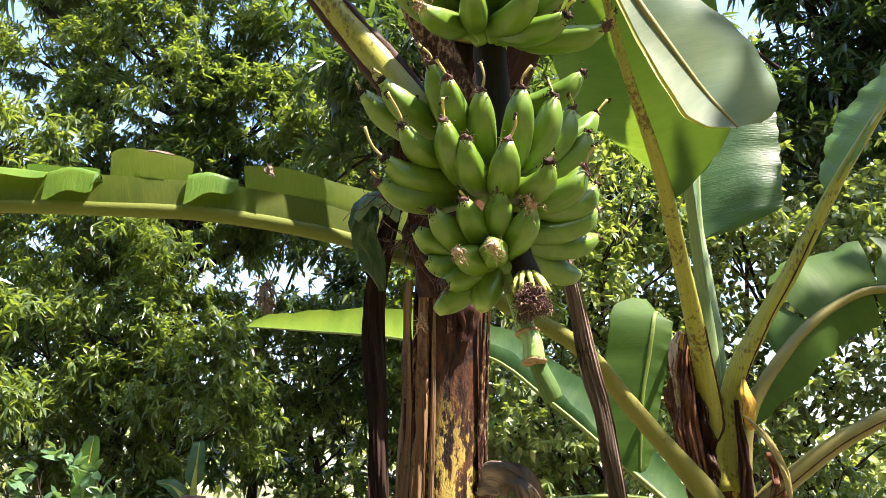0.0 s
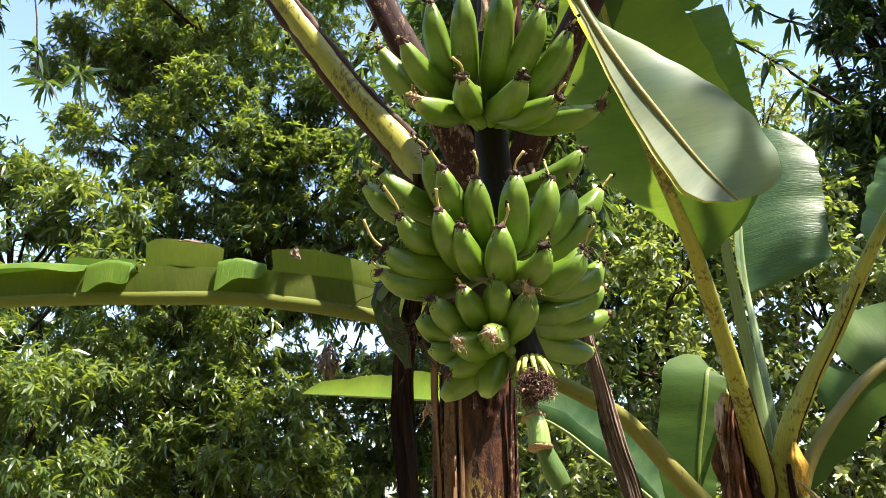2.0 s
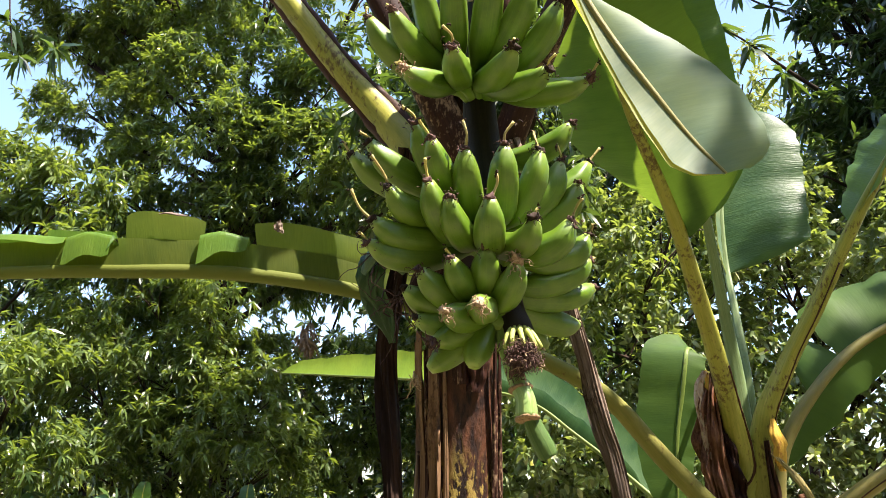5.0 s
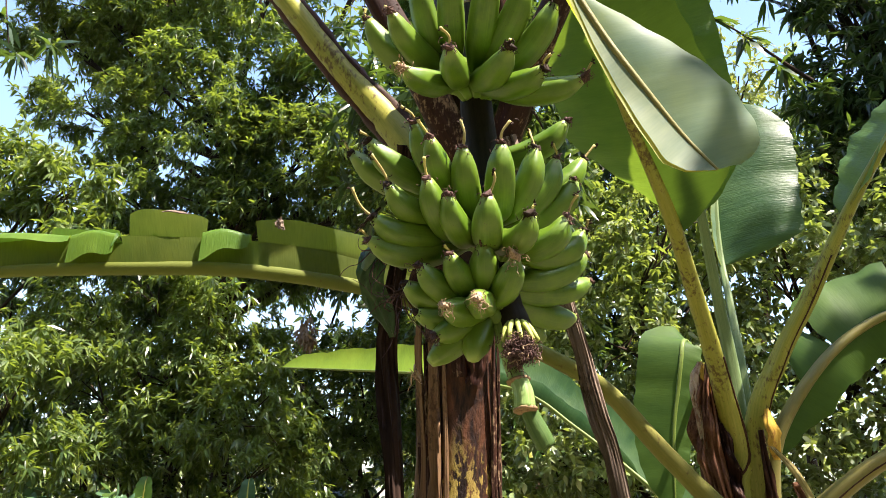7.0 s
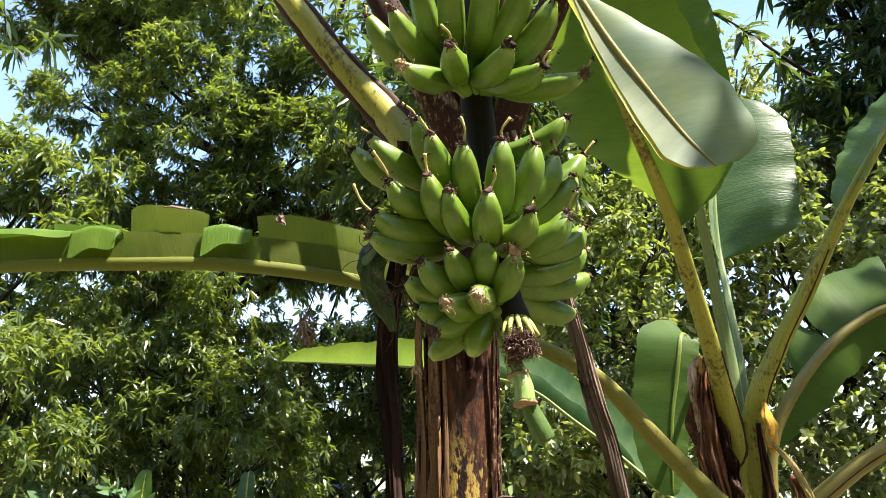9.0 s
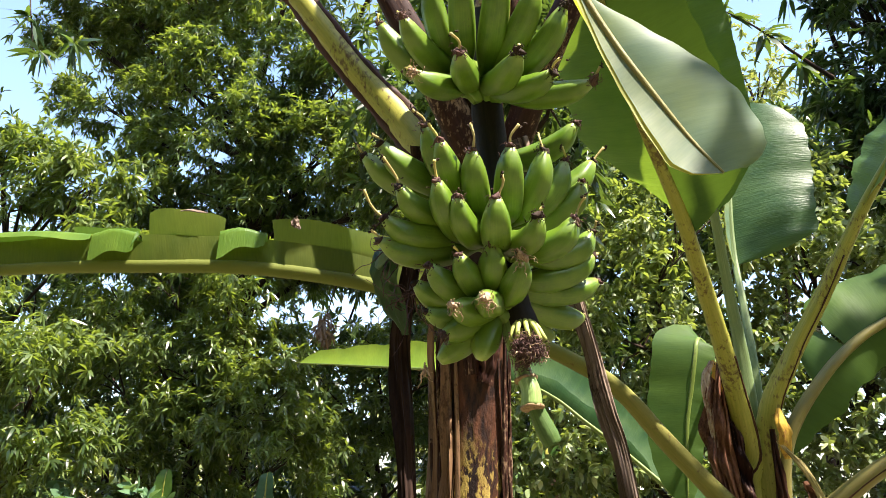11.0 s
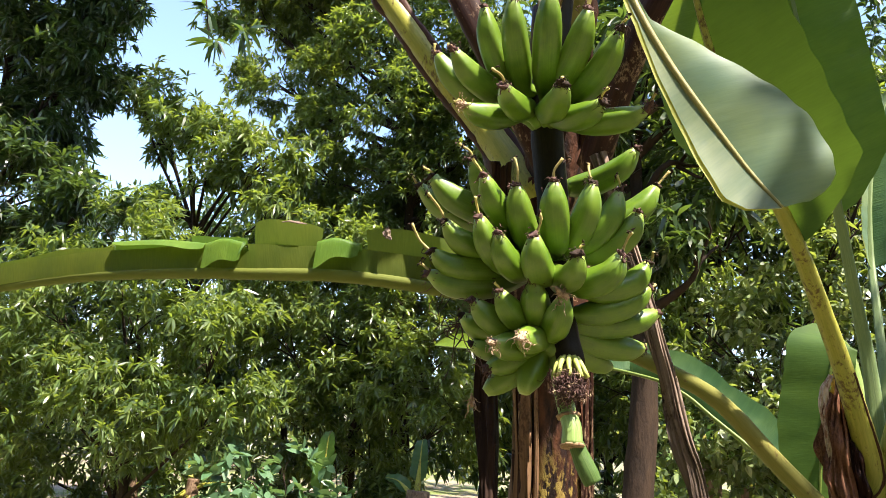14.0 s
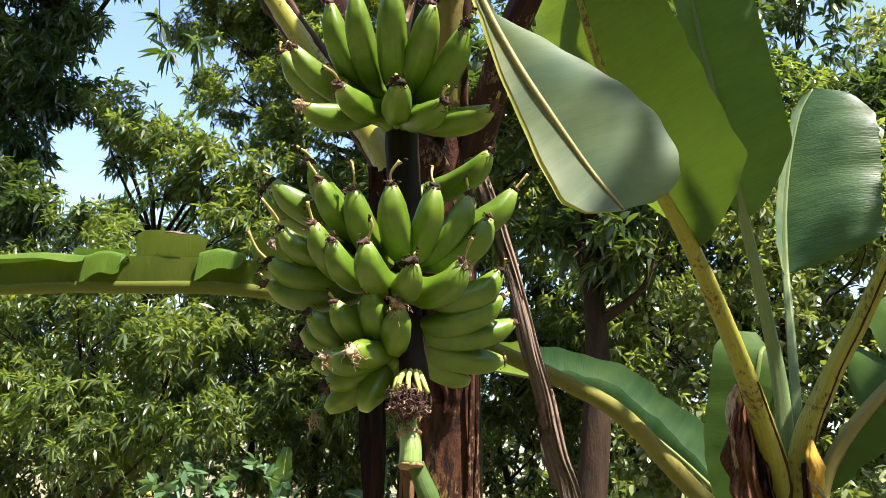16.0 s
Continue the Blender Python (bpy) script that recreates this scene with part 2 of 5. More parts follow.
# the palest tones put sun glints into the colour of single leaves
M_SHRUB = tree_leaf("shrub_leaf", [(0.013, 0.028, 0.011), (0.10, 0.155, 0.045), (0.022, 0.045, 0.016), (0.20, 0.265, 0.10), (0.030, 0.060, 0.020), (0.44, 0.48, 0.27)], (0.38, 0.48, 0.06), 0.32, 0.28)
M_BLUISH = tree_leaf("cassava_leaf", [(0.06, 0.13, 0.06), (0.10, 0.19, 0.09), (0.08, 0.16, 0.075)], (0.20, 0.34, 0.08), 0.3, 0.4)
M_FAR = tree_leaf("far_tree_leaf", [(0.10, 0.15, 0.045), (0.16, 0.20, 0.06), (0.13, 0.18, 0.05), (0.22, 0.24, 0.08)], (0.36, 0.40, 0.07), 0.36, 0.5)
M_DRYLEAF = tree_leaf("dry_leaf", [(0.088, 0.050, 0.025), (0.165, 0.110, 0.061), (0.121, 0.072, 0.039), (0.209, 0.154, 0.094)], (0.30, 0.18, 0.07), 0.15, 0.7)


def bark_material():
    m, nt, b = mat("bark_brown", 0.85, 0.2)
    v = coords(nt, (1, 1, 0.3))
    a, f = noise_tex(nt, v, 9, 6, 0.65), noise_tex(nt, coords(nt), 40, 4)
    c = mixed(nt, ramp(nt, a, [(0.35, (0, 0, 0)), (0.7, (1, 1, 1))]), (0.010, 0.006, 0.004), (0.046, 0.028, 0.016))
    nt.links.new(mixed(nt, 0.25, c, mixed(nt, f, (0.012, 0.008, 0.006), (0.085, 0.056, 0.034))), b.inputs["Base Color"])
    bumped(nt, b, a, 0.8, 0.03)
    return m


M_BARK = bark_material()


def ground_material():
    m, nt, b = mat("ground_soil_grass", 0.9, 0.2)
    v = coords(nt)
    wide, mid, fine = noise_tex(nt, v, 0.35, 4), noise_tex(nt, v, 3.0, 5), noise_tex(nt, v, 40, 4)
    soil = mixed(nt, ramp(nt, fine, [(0.3, (0, 0, 0)), (0.7, (1, 1, 1))]), (0.15, 0.11, 0.075), (0.32, 0.255, 0.18))
    grass = mixed(nt, fine, (0.06, 0.09, 0.02), (0.16, 0.19, 0.06))
    c = mixed(nt, ramp(nt, mixed(nt, 0.4, wide, mid), [(0.46, (0, 0, 0)), (0.56, (1, 1, 1))]), soil, grass)
    nt.links.new(c, b.inputs["Base Color"])
    bumped(nt, b, mixed(nt, 0.5, mid, fine), 0.6, 0.03)
    return m


M_GROUND = ground_material()

# ---- mesh helpers ----


def mesh_object(name, verts, faces, material, parent=None, label="", uvs=None, smooth=True):
    """One mesh object from vertices and faces, with an optional UV for each vertex."""
    me = bpy.data.meshes.new(name)
    me.from_pydata([tuple(v) for v in verts], [], [tuple(f) for f in faces])
    if uvs is not None:
        layer = me.uv_layers.new(name="UVMap")
        index = np.empty(len(me.loops), dtype=np.int32)
        me.loops.foreach_get("vertex_index", index)
        layer.data.foreach_set("uv", np.asarray(uvs, dtype=np.float32)[index].ravel())
    if smooth:
        me.polygons.foreach_set("use_smooth", np.ones(len(me.polygons), dtype=bool))
    me.materials.append(material)
    me.update()
    ob = new(name, me)
    if parent:
        ob.parent = parent
    if label:
        tagged(ob, label)
    return ob


def base_point(name, place, label, category, group="", kind=""):
    ob = new(name)
    ob.location = place
    ob.empty_display_size = 0.1
    bpy.context.view_layer.update()
    return tagged(ob, label, category, group, kind)


def under(ob, parent):
    """Parents ob, keeping it where it is in the world."""
    ob.parent = parent
    ob.matrix_parent_inverse = parent.matrix_world.inverted()
    return ob


def spline(points, n):
    """A smooth curve through the points, n samples at even steps of length."""
    p = np.array(points, dtype=float)
    p = np.vstack([2 * p[0] - p[1], p, 2 * p[-1] - p[-2]])
    out = []
    for i in range(1, len(p) - 2):
        t = np.linspace(0, 1, 24, endpoint=False)[:, None]
        a, b, c, d = p[i - 1], p[i], p[i + 1], p[i + 2]
        out.append(0.5 * (2 * b + (c - a) * t + (2 * a - 5 * b + 4 * c - d) * t**2 + (3 * b - a - 3 * c + d) * t**3))
    out = np.vstack(out + [p[-2:-1]])
    s = np.concatenate([[0], np.cumsum(np.linalg.norm(np.diff(out, axis=0), axis=1))])
    e = np.linspace(0, s[-1], n)
    return np.stack([np.interp(e, s, out[:, k]) for k in range(3)], 1)


def unit(v):
    v = np.asarray(v, dtype=float)
    return v / np.maximum(np.linalg.norm(v, axis=-1, keepdims=True), 1e-9)


def tangents(c):
    return unit(np.gradient(c, axis=0))


def frames(c, up):
    """Tangent, side and up along a curve; up is one vector or two (start, end)."""
    t = tangents(c)
    up = np.array(up, dtype=float)
    if up.ndim == 2:
        k = np.linspace(0, len(up) - 1, len(c))
        up = np.stack([np.interp(k, np.arange(len(up)), up[:, i]) for i in range(3)], 1)
    else:
        up = np.tile(up, (len(c), 1))
    s = unit(np.cross(t, up))
    return t, s, unit(np.cross(s, t))


def tube(c, radii, up=(0.13, 0.2, 1), ring=12, groove=0.0, flat=1.0, wobble=0.0, seed=0, caps=True, ribs=0, rib=0.0):
    """Vertices, faces and UVs of a tapered tube round a curve."""
    rng = np.random.default_rng(seed)
    t, s, u = frames(c, up)
    r = np.interp(np.linspace(0, 1, len(c)), np.linspace(0, 1, len(radii)), radii)
    a = np.linspace(0, 2 * np.pi, ring, endpoint=False)
    shape = 1 - groove * np.clip(np.sin(a), 0, 1) ** 6 + (rib * np.cos(ribs * a) if ribs else 0)
    grid = shape[None, :] * r[:, None]
    if wobble:
        grid = grid * (1 + wobble * rng.normal(size=grid.shape))
    v = c[:, None] + grid[..., None] * (np.cos(a)[None, :, None] * s[:, None] + flat * np.sin(a)[None, :, None] * u[:, None])
    n = len(c)
    i, j = np.meshgrid(np.arange(n - 1), np.arange(ring), indexing="ij")
    k = (j + 1) % ring
    faces = np.stack([i * ring + j, (i + 1) * ring + j, (i + 1) * ring + k, i * ring + k], -1).reshape(-1, 4).tolist()
    length = np.concatenate([[0], np.cumsum(np.linalg.norm(np.diff(c, axis=0), axis=1))])
    uv = np.stack([np.tile(2 * np.abs(a / (2 * np.pi) - 0.5), (n, 1)) * 1.0, np.tile(length[:, None] * 4, (1, ring))], -1)
    v, uv = v.reshape(-1, 3), uv.reshape(-1, 2)
    if caps:
        faces += [list(range(ring)), list(range((n - 1) * ring, n * ring))[::-1]]
    return v, faces, uv


def joined(pieces):
    """Several (verts, faces, uvs) as one."""
    vs, fs, us, k = [], [], [], 0
    for v, f, u in pieces:
        vs.append(v), us.append(u)
        fs += [[i + k for i in q] for q in f]
        k += len(v)
    return np.vstack(vs), fs, np.vstack(us)


def part(name, piece, material, parent, label=""):
    ob = mesh_object(name, piece[0], piece[1], material, None, label, piece[2])
    return under(ob, parent)


# ---- banana plants ----


def blade_half(c, up, side, width, start, fold, curl=0.0, ripple=0.006, tears=(), tilt=(), seed=0, blunt=0.5, rise=0.14, rise_power=0.55, lengthwise=64, across=9, waves=9.0, lo=0.0, hi=1.0, corner=0.0, skew=0.0, sweep=0.16, shape=None, crease=None, slant=0.0):
    """One half of a blade along its midrib: torn at the given places, each strip tilted by its own degrees.
    shape: its outline as (place, width) pairs; crease: where across and by how many degrees the strip folds over;
    slant: by how much the strip is shorter at its first end."""
    rng = np.random.default_rng(seed)
    n = len(c)
    t, s, u = frames(c, up)
    edges = [lo, *tears, hi]
    tilt = list(tilt) + [0.0] * (len(edges) - 1 - len(tilt))
    total = np.linalg.norm(np.diff(c, axis=0), axis=1).sum() * (1 - start)
    phase = rng.uniform(0, 6.28, 3)
    pieces = []
    for q, (e0, e1) in enumerate(zip(edges[:-1], edges[1:])):
        rows = max(3, int(lengthwise * (e1 - e0)))
        w = np.linspace(0, 1, rows)[:, None]
        v = np.linspace(0, 1, across)[None, :]
        gap0, gap1 = (0.012 if q else 0.0), (0.012 if q < len(edges) - 2 else 0.0)
        a0 = e0 + gap0 * v + 0.012 * (q > 0) * v * np.sin(9 * v + q)
        a1 = e1 - gap1 * v
        a0, a1 = a0 + skew * v, a1 + 0.6 * skew * v
        x = a0 + (a1 - a0) * w
        x = np.clip(x, 0, 1)
        k = np.clip((start + (1 - start) * x) * (n - 1), 0, n - 1)
        i0 = np.minimum(k.astype(int), n - 2)
        f = (k - i0)[..., None]
        at = lambda z: z[i0] * (1 - f) + z[i0 + 1] * f
        P, S, U, T = at(c), at(s), at(u), at(t)
        prof = np.clip(x / rise, 0, 1) ** rise_power * np.clip(1 - x**3.2, 0, 1) ** blunt
        if shape:
            prof = np.interp(x, [a for a, _ in shape], [b for _, b in shape])
        ang = np.radians(fold + tilt[q] + curl * v**1.5)
        d = width * prof * v * (1 - corner * np.abs(2 * w - 1) ** 5) * (1 - slant * (1 - w))
        rip = ripple * v * (np.sin(waves * 6.28 * x + phase[0]) + 0.6 * np.sin(2.3 * waves * 6.28 * x + phase[1]) * v + 0.5 * np.sin(3.1 * 6.28 * x + phase[2]))
        ragged = 1 + 0.012 * np.sin(57 * x + phase[1]) * (v > 0.95)
        out, lift = np.cos(ang) * d, np.sin(ang) * d
        if crease:
            turn = ang + np.radians(crease[1]) * np.clip((d / width + 0.04 * np.sin(5 * w + q + 3 * fold) - crease[0]) / 0.12 + 0.5, 0, 1)
            step = np.diff(d, axis=1, prepend=0.0)
            out, lift = np.cumsum(np.cos(turn) * step, 1), np.cumsum(np.sin(turn) * step, 1)
        X = P + (side * out * ragged)[..., None] * S + (lift + rip)[..., None] * U + (sweep * d)[..., None] * T
        i, j = np.meshgrid(np.arange(rows - 1), np.arange(across - 1), indexing="ij")
        faces = np.stack([i * across + j, (i + 1) * across + j, (i + 1) * across + j + 1, i * across + j + 1], -1).reshape(-1, 4).tolist()
        uv = np.stack(np.broadcast_arrays(x * total * 3, v * width * 3 + 0 * x), -1).reshape(-1, 2)
        pieces.append((X.reshape(-1, 3), faces, uv))
    return joined(pieces)


def banana_leaf(plant, points, radii, up, stalk=M_PETIOLE, blade_mat=M_BLADE, label="", margin=False, name="leaf", n=80, left=None, right=None, groove=0.35, seed=0):
    """A leaf: grooved stalk and midrib, with two blade halves under it. left and right hold the options of each half."""
    c = spline(points, n)
    leaf = part(name, tube(c, radii, up, 14, groove, 0.85, 0.01, seed), stalk, plant, label)
    if margin:
        t, s, u = frames(c, up)
        r = np.interp(np.linspace(0, 1, n), np.linspace(0, 1, len(radii)), radii)
        stop = int(n * margin[0])
        for sd, size in ((-1, margin[1]), (1, margin[2])):
            line = (c + sd * ((1.02 - 0.5 * size) * r)[:, None] * s - (0.1 * r)[:, None] * u)[:stop]
            knots = np.interp(np.linspace(0, stop - 1, 25), np.arange(stop), r[:stop])
            wob = 1 + 0.26 * np.sin(np.linspace(0, 83, 25) + sd) + 0.2 * np.sin(np.linspace(0, 151, 25))
            part("dry_margin", tube(line, (size * knots * wob).tolist(), up, 12, 0, 0.6, 0.16, seed + 5), M_MARGIN, leaf, "dry dark brown edge of the stalk")
    for sd, opts in ((-1, left), (1, right)):
        if opts:
            o = dict(opts)
            m = o.pop("material", blade_mat)
            part("blade", blade_half(c, up, sd, seed=seed * 7 + sd + 3, **o), m, leaf)
    return leaf


def pseudostem(plant, points, radii, material, seed=0, ring=36):
    c = spline(points, 60)
    rng = np.random.default_rng(seed)
    t, s, u = frames(c, (0, 1, 0.1))
    a = np.linspace(0, 2 * np.pi, ring, endpoint=False)
    r = np.interp(np.linspace(0, 1, 60), np.linspace(0, 1, len(radii)), radii)
    lap = np.zeros((60, ring))
    for q in range(5):
        a0, z = rng.uniform(0, 6.28), rng.uniform(0.5, 1.5)
        lap += 0.035 * (((a[None] - a0 - z * np.linspace(0, 1, 60)[:, None]) % 6.28) / 6.28 - 0.5)
    grid = r[:, None] * (1 + lap + 0.006 * rng.normal(size=(60, ring)))
    v = c[:, None] + grid[..., None] * (np.cos(a)[None, :, None] * s[:, None] + np.sin(a)[None, :, None] * u[:, None])
    i, j = np.meshgrid(np.arange(59), np.arange(ring), indexing="ij")
    k = (j + 1) % ring
    faces = np.stack([i * ring + j, (i + 1) * ring + j, (i + 1) * ring + k, i * ring + k], -1).reshape(-1, 4).tolist()
    faces += [list(range(ring)), list(range(59 * ring, 60 * ring))[::-1]]
    uv = np.stack([np.tile(a / 6.28, (60, 1)), np.tile(np.linspace(0, 4, 60)[:, None], (1, ring))], -1).reshape(-1, 2)
    return part("pseudostem", (v.reshape(-1, 3), faces, uv), material, plant)


def dry_strip(plant, points, width, material, up, label="", crumple=0.2, name="dry_sheath", seed=0, bend=0.35, n=44, m=13):
    """A hanging dry strip, hollowed across and creased along its length, with thickness."""
    rng = np.random.default_rng(seed)
    c = spline(points, n)
    t, s, u = frames(c, up)
    w = np.interp(np.linspace(0, 1, n), np.linspace(0, 1, len(width)), width)
    x = np.linspace(-1, 1, m)
    crease = rng.normal(size=m)
    slow = np.stack([np.interp(np.linspace(0, 1, n), np.linspace(0, 1, 7), rng.normal(size=7)) for _ in range(m)], 1)
    along = np.linspace(0, 1, n)[:, None]
    crinkle = sum(rng.normal() * np.sin(rng.uniform(8, 34) * along + rng.uniform(1, 6) * x[None] + rng.uniform(0, 6.28)) for _ in range(7))
    h = bend * (1 - x[None] ** 2) + crumple * (0.6 * crease[None] + 0.5 * slow + 0.22 * crinkle)
    v = c[:, None] + (w[:, None] * (x[None] * (1 + 0.22 * slow + 0.03 * crinkle) + 0.25 * slow[:, :1]))[..., None] * s[:, None] + (w[:, None] * h)[..., None] * u[:, None]
    back = v - 0.0025 * u[:, None]
    i, j = np.meshgrid(np.arange(n - 1), np.arange(m - 1), indexing="ij")
    q = np.stack([i * m + j, (i + 1) * m + j, (i + 1) * m + j + 1, i * m + j + 1], -1).reshape(-1, 4)
    k = n * m
    faces = q.tolist() + (q[:, ::-1] + k).tolist()
    for b in range(n - 1):
        faces += [[b * m, b * m + k, (b + 1) * m + k, (b + 1) * m], [(b + 1) * m - 1, (b + 2) * m - 1, (b + 2) * m - 1 + k, (b + 1) * m - 1 + k]]
    uv = np.stack(np.broadcast_arrays(x[None] * 0.6, np.linspace(0, 3, n)[:, None]), -1).reshape(-1, 2)
    return part(name, (np.vstack([v.reshape(-1, 3), back.reshape(-1, 3)]), faces, np.vstack([uv, uv])), material, plant, label)

# ---- ground ----


def ground_sheet():
    n = 90
    g = np.linspace(-1, 1, n)
    g = np.sign(g) * np.abs(g) ** 2.4 * 900
    x, y = np.meshgrid(g, g + 6, indexing="ij")
    z = np.array([[0.06 * noise.noise((a * 0.35, b * 0.35, 0)) + 0.25 * noise.noise((a * 0.03, b * 0.03, 5)) for a, b in zip(ra, rb)] for ra, rb in zip(x, y)])
    i, j = np.meshgrid(np.arange(n - 1), np.arange(n - 1), indexing="ij")
    f = np.stack([i * n + j, (i + 1) * n + j, (i + 1) * n + j + 1, i * n + j + 1], -1).reshape(-1, 4).tolist()
    ob = mesh_object("ground", np.stack([x, y, z], -1).reshape(-1, 3), f, M_GROUND)
    return tagged(ob, "sandy brown soil with patches of short dry grass", "ground", kind="structure")


ground_sheet()

# ---- the fruiting banana plant ----
plant = base_point("banana_plant", (-0.13, 2.36, 0), "fruiting banana plant with a brown and yellow mottled stem", "banana plant")
pseudostem(plant, [(-0.12, 2.38, -0.05), (-0.13, 2.33, 0.8), (-0.135, 2.28, 1.6), (-0.125, 2.2, 2.05), (-0.09, 2.04, 2.5), (-0.06, 1.94, 2.85)], (0.15, 0.125, 0.108, 0.10, 0.088, 0.07), M_STEM, 3)

# dry sheaths clinging to the stem
STEM = spline([(-0.12, 2.38, -0.05), (-0.13, 2.33, 0.8), (-0.135, 2.28, 1.6), (-0.125, 2.2, 2.05), (-0.09, 2.04, 2.5), (-0.06, 1.94, 2.85)], 60)


def on_stem(z, turn, off):
    """A place on the stem at height z; turn 0 faces the front, 90 the right."""
    k = int(np.argmin(np.abs(STEM[:, 2] - z)))
    r = 0.105 + 0.03 * max(0.0, 1.6 - z) / 1.6 - 0.02 * max(0.0, z - 2.0)
    a = radians(turn)
    return STEM[k] * [1, 1, 0] + [(r + off) * math.sin(a), -(r + off) * math.cos(a), z]


for q, (turn, z0, z1, w, m) in enumerate([(-54, 2.0, 0.7, 0.030, M_SHEATH_DRY), (-40, 1.95, 1.1, 0.008, M_SHEATH_BROWN), (-26, 2.05, 0.8, 0.019, M_SHEATH_DRY), (-20, 1.97, 0.9, 0.006, M_SHEATH_DRY), (-70, 1.98, 0.9, 0.022, M_SHEATH_DRY), (-60, 1.7, 0.6, 0.012, M_SHEATH_BROWN),
                                          (-8, 2.0, 0.9, 0.007, M_SHEATH_DRY), (62, 2.0, 0.8, 0.012, M_SHEATH_BROWN), (76, 1.95, 0.9, 0.010, M_SHEATH_BROWN), (-85, 2.0, 0.7, 0.02, M_SHEATH_BROWN), (12, 2.1, 1.86, 0.022, M_SHEATH_BROWN), (35, 2.05, 1.84, 0.026, M_SHEATH_BROWN)]):
    sway = 6 * math.sin(3.1 * q)
    dry_strip(plant, [on_stem(z0, turn + sway, 0.012), on_stem(0.7 * z0 + 0.3 * z1, turn, 0.006), on_stem(0.35 * z0 + 0.65 * z1, turn + 0.5 * sway, 0.010), on_stem(z1, turn - sway, 0.006)], (0.4 * w, w, 1.1 * w, 0.8 * w), m, (math.sin(radians(turn)), -math.cos(radians(turn)), 0), "split strip of dry leaf sheath" if q == 0 else "", 0.3, seed=q + 1)
dry_strip(plant, [(0.0, 2.0, 2.37), (0.0, 2.04, 2.27), (-0.01, 2.08, 2.17)], (0.03, 0.028, 0.012), M_SHEATH_PALE, (0.3, -1, 0), "papery pale strip of dry leaf sheath", 0.25, seed=26)
dry_strip(plant, [(-0.13, 2.0, 2.4), (-0.16, 2.06, 2.2), (-0.17, 2.12, 1.95)], (0.04, 0.055, 0.045), M_SHEATH_BROWN, (-0.3, -1, 0), "", 0.25, seed=27)
# dead leaves hanging down beside the stem
dry_strip(plant, [(-0.19, 1.92, 2.42), (-0.27, 2.1, 2.2), (-0.325, 2.2, 1.95), (-0.31, 2.2, 1.7), (-0.285, 2.17, 1.3), (-0.28, 2.2, 0.9)], (0.022, 0.02, 0.026, 0.025, 0.026, 0.02), M_DEAD_DARK, (0.1, -1, 0), "dark brown dead leaf hanging straight down", 0.5, "dead_leaf", 8, 0.8, 70, 27)
dry_strip(plant, [(0.06, 1.93, 2.42), (0.13, 2.0, 2.2), (0.19, 2.0, 1.99), (0.223, 2.04, 1.86), (0.247, 2.06, 1.746), (0.275, 2.09, 1.62), (0.33, 2.12, 1.2)], (0.02, 0.017, 0.018, 0.021, 0.022, 0.022, 0.018), M_DEAD, (-0.1, -1, 0), "grey-brown ribbed dead leaf hanging at a slant", 0.55, "dead_leaf", 9, 0.8, 70, 27)
dry_strip(plant, [(-0.03, 2.2, 1.47), (0.03, 2.13, 1.50), (0.08, 2.12, 1.485), (0.12, 2.13, 1.42), (0.13, 2.14, 1.3)], (0.008, 0.018, 0.022, 0.019, 0.010), M_DEAD, (0, -0.7, 0.7), "crumpled dark dry leaf stub on the stem", 1.3, "dead_leaf", 12, 1.0, 60, 25)

torn_end = dry_strip(plant, [(-0.323, 2.06, 2.204), (-0.319, 2.02, 2.151), (-0.317, 2.04, 2.088), (-0.295, 2.08, 2.021), (-0.288, 2.12, 1.969)], (0.02, 0.042, 0.038, 0.028, 0.01), M_BLADE_DARK, (-0.3, -1, 0.2), "dark green torn leaf end folded beside the stem", 0.3, "leaf_tip", 42, 0.5, 40, 15)
# light on the fold is painted with the pale blade colour
dry_strip(torn_end, [(-0.328, 1.99, 2.121), (-0.292, 1.98, 2.164), (-0.249, 1.98, 2.155), (-0.219, 2.0, 2.12)], (0.010, 0.024, 0.022, 0.008), M_BLADE_PALE, (-0.1, -1, 0.5), "fold of the torn leaf, painted pale as if lit", 0.12, "leaf_fold", 43, 0.5, 30, 11)
dry_strip(plant, [(-0.024, 2.0, 2.6), (-0.03, 2.02, 2.528), (-0.044, 2.05, 2.461)], (0.010, 0.016, 0.008), M_SHEATH_PALE, (0.1, -1, 0), "", 0.25, seed=28)
dry_strip(plant, [(-0.001, 1.985, 2.589), (-0.01, 2.01, 2.512), (-0.031, 2.05, 2.427)], (0.010, 0.012, 0.005), M_MARGIN, (0.1, -1, 0), "", 0.25, seed=29)

# crown stalks and their leaves
banana_leaf(plant, [(-0.13, 2.03, 2.34), (-0.30, 2.05, 2.57), (-0.44, 2.03, 2.74), (-0.60, 2.0, 2.96), (-0.82, 1.95, 3.25), (-1.25, 1.85, 3.65), (-1.9, 1.7, 3.8), (-2.6, 1.6, 3.55)],
            (0.055, 0.037, 0.033, 0.031, 0.026, 0.022, 0.012, 0.004), (0.1, 1, 0.1), stalk=M_PETIOLE, margin=(0.6, 0.40, 0.60), label="thick yellow-green leaf stalk with dark brown dry edges",
            left=dict(width=0.27, start=0.42, fold=-12), right=dict(width=0.27, start=0.42, fold=-15, tears=(0.3, 0.55)), seed=1)
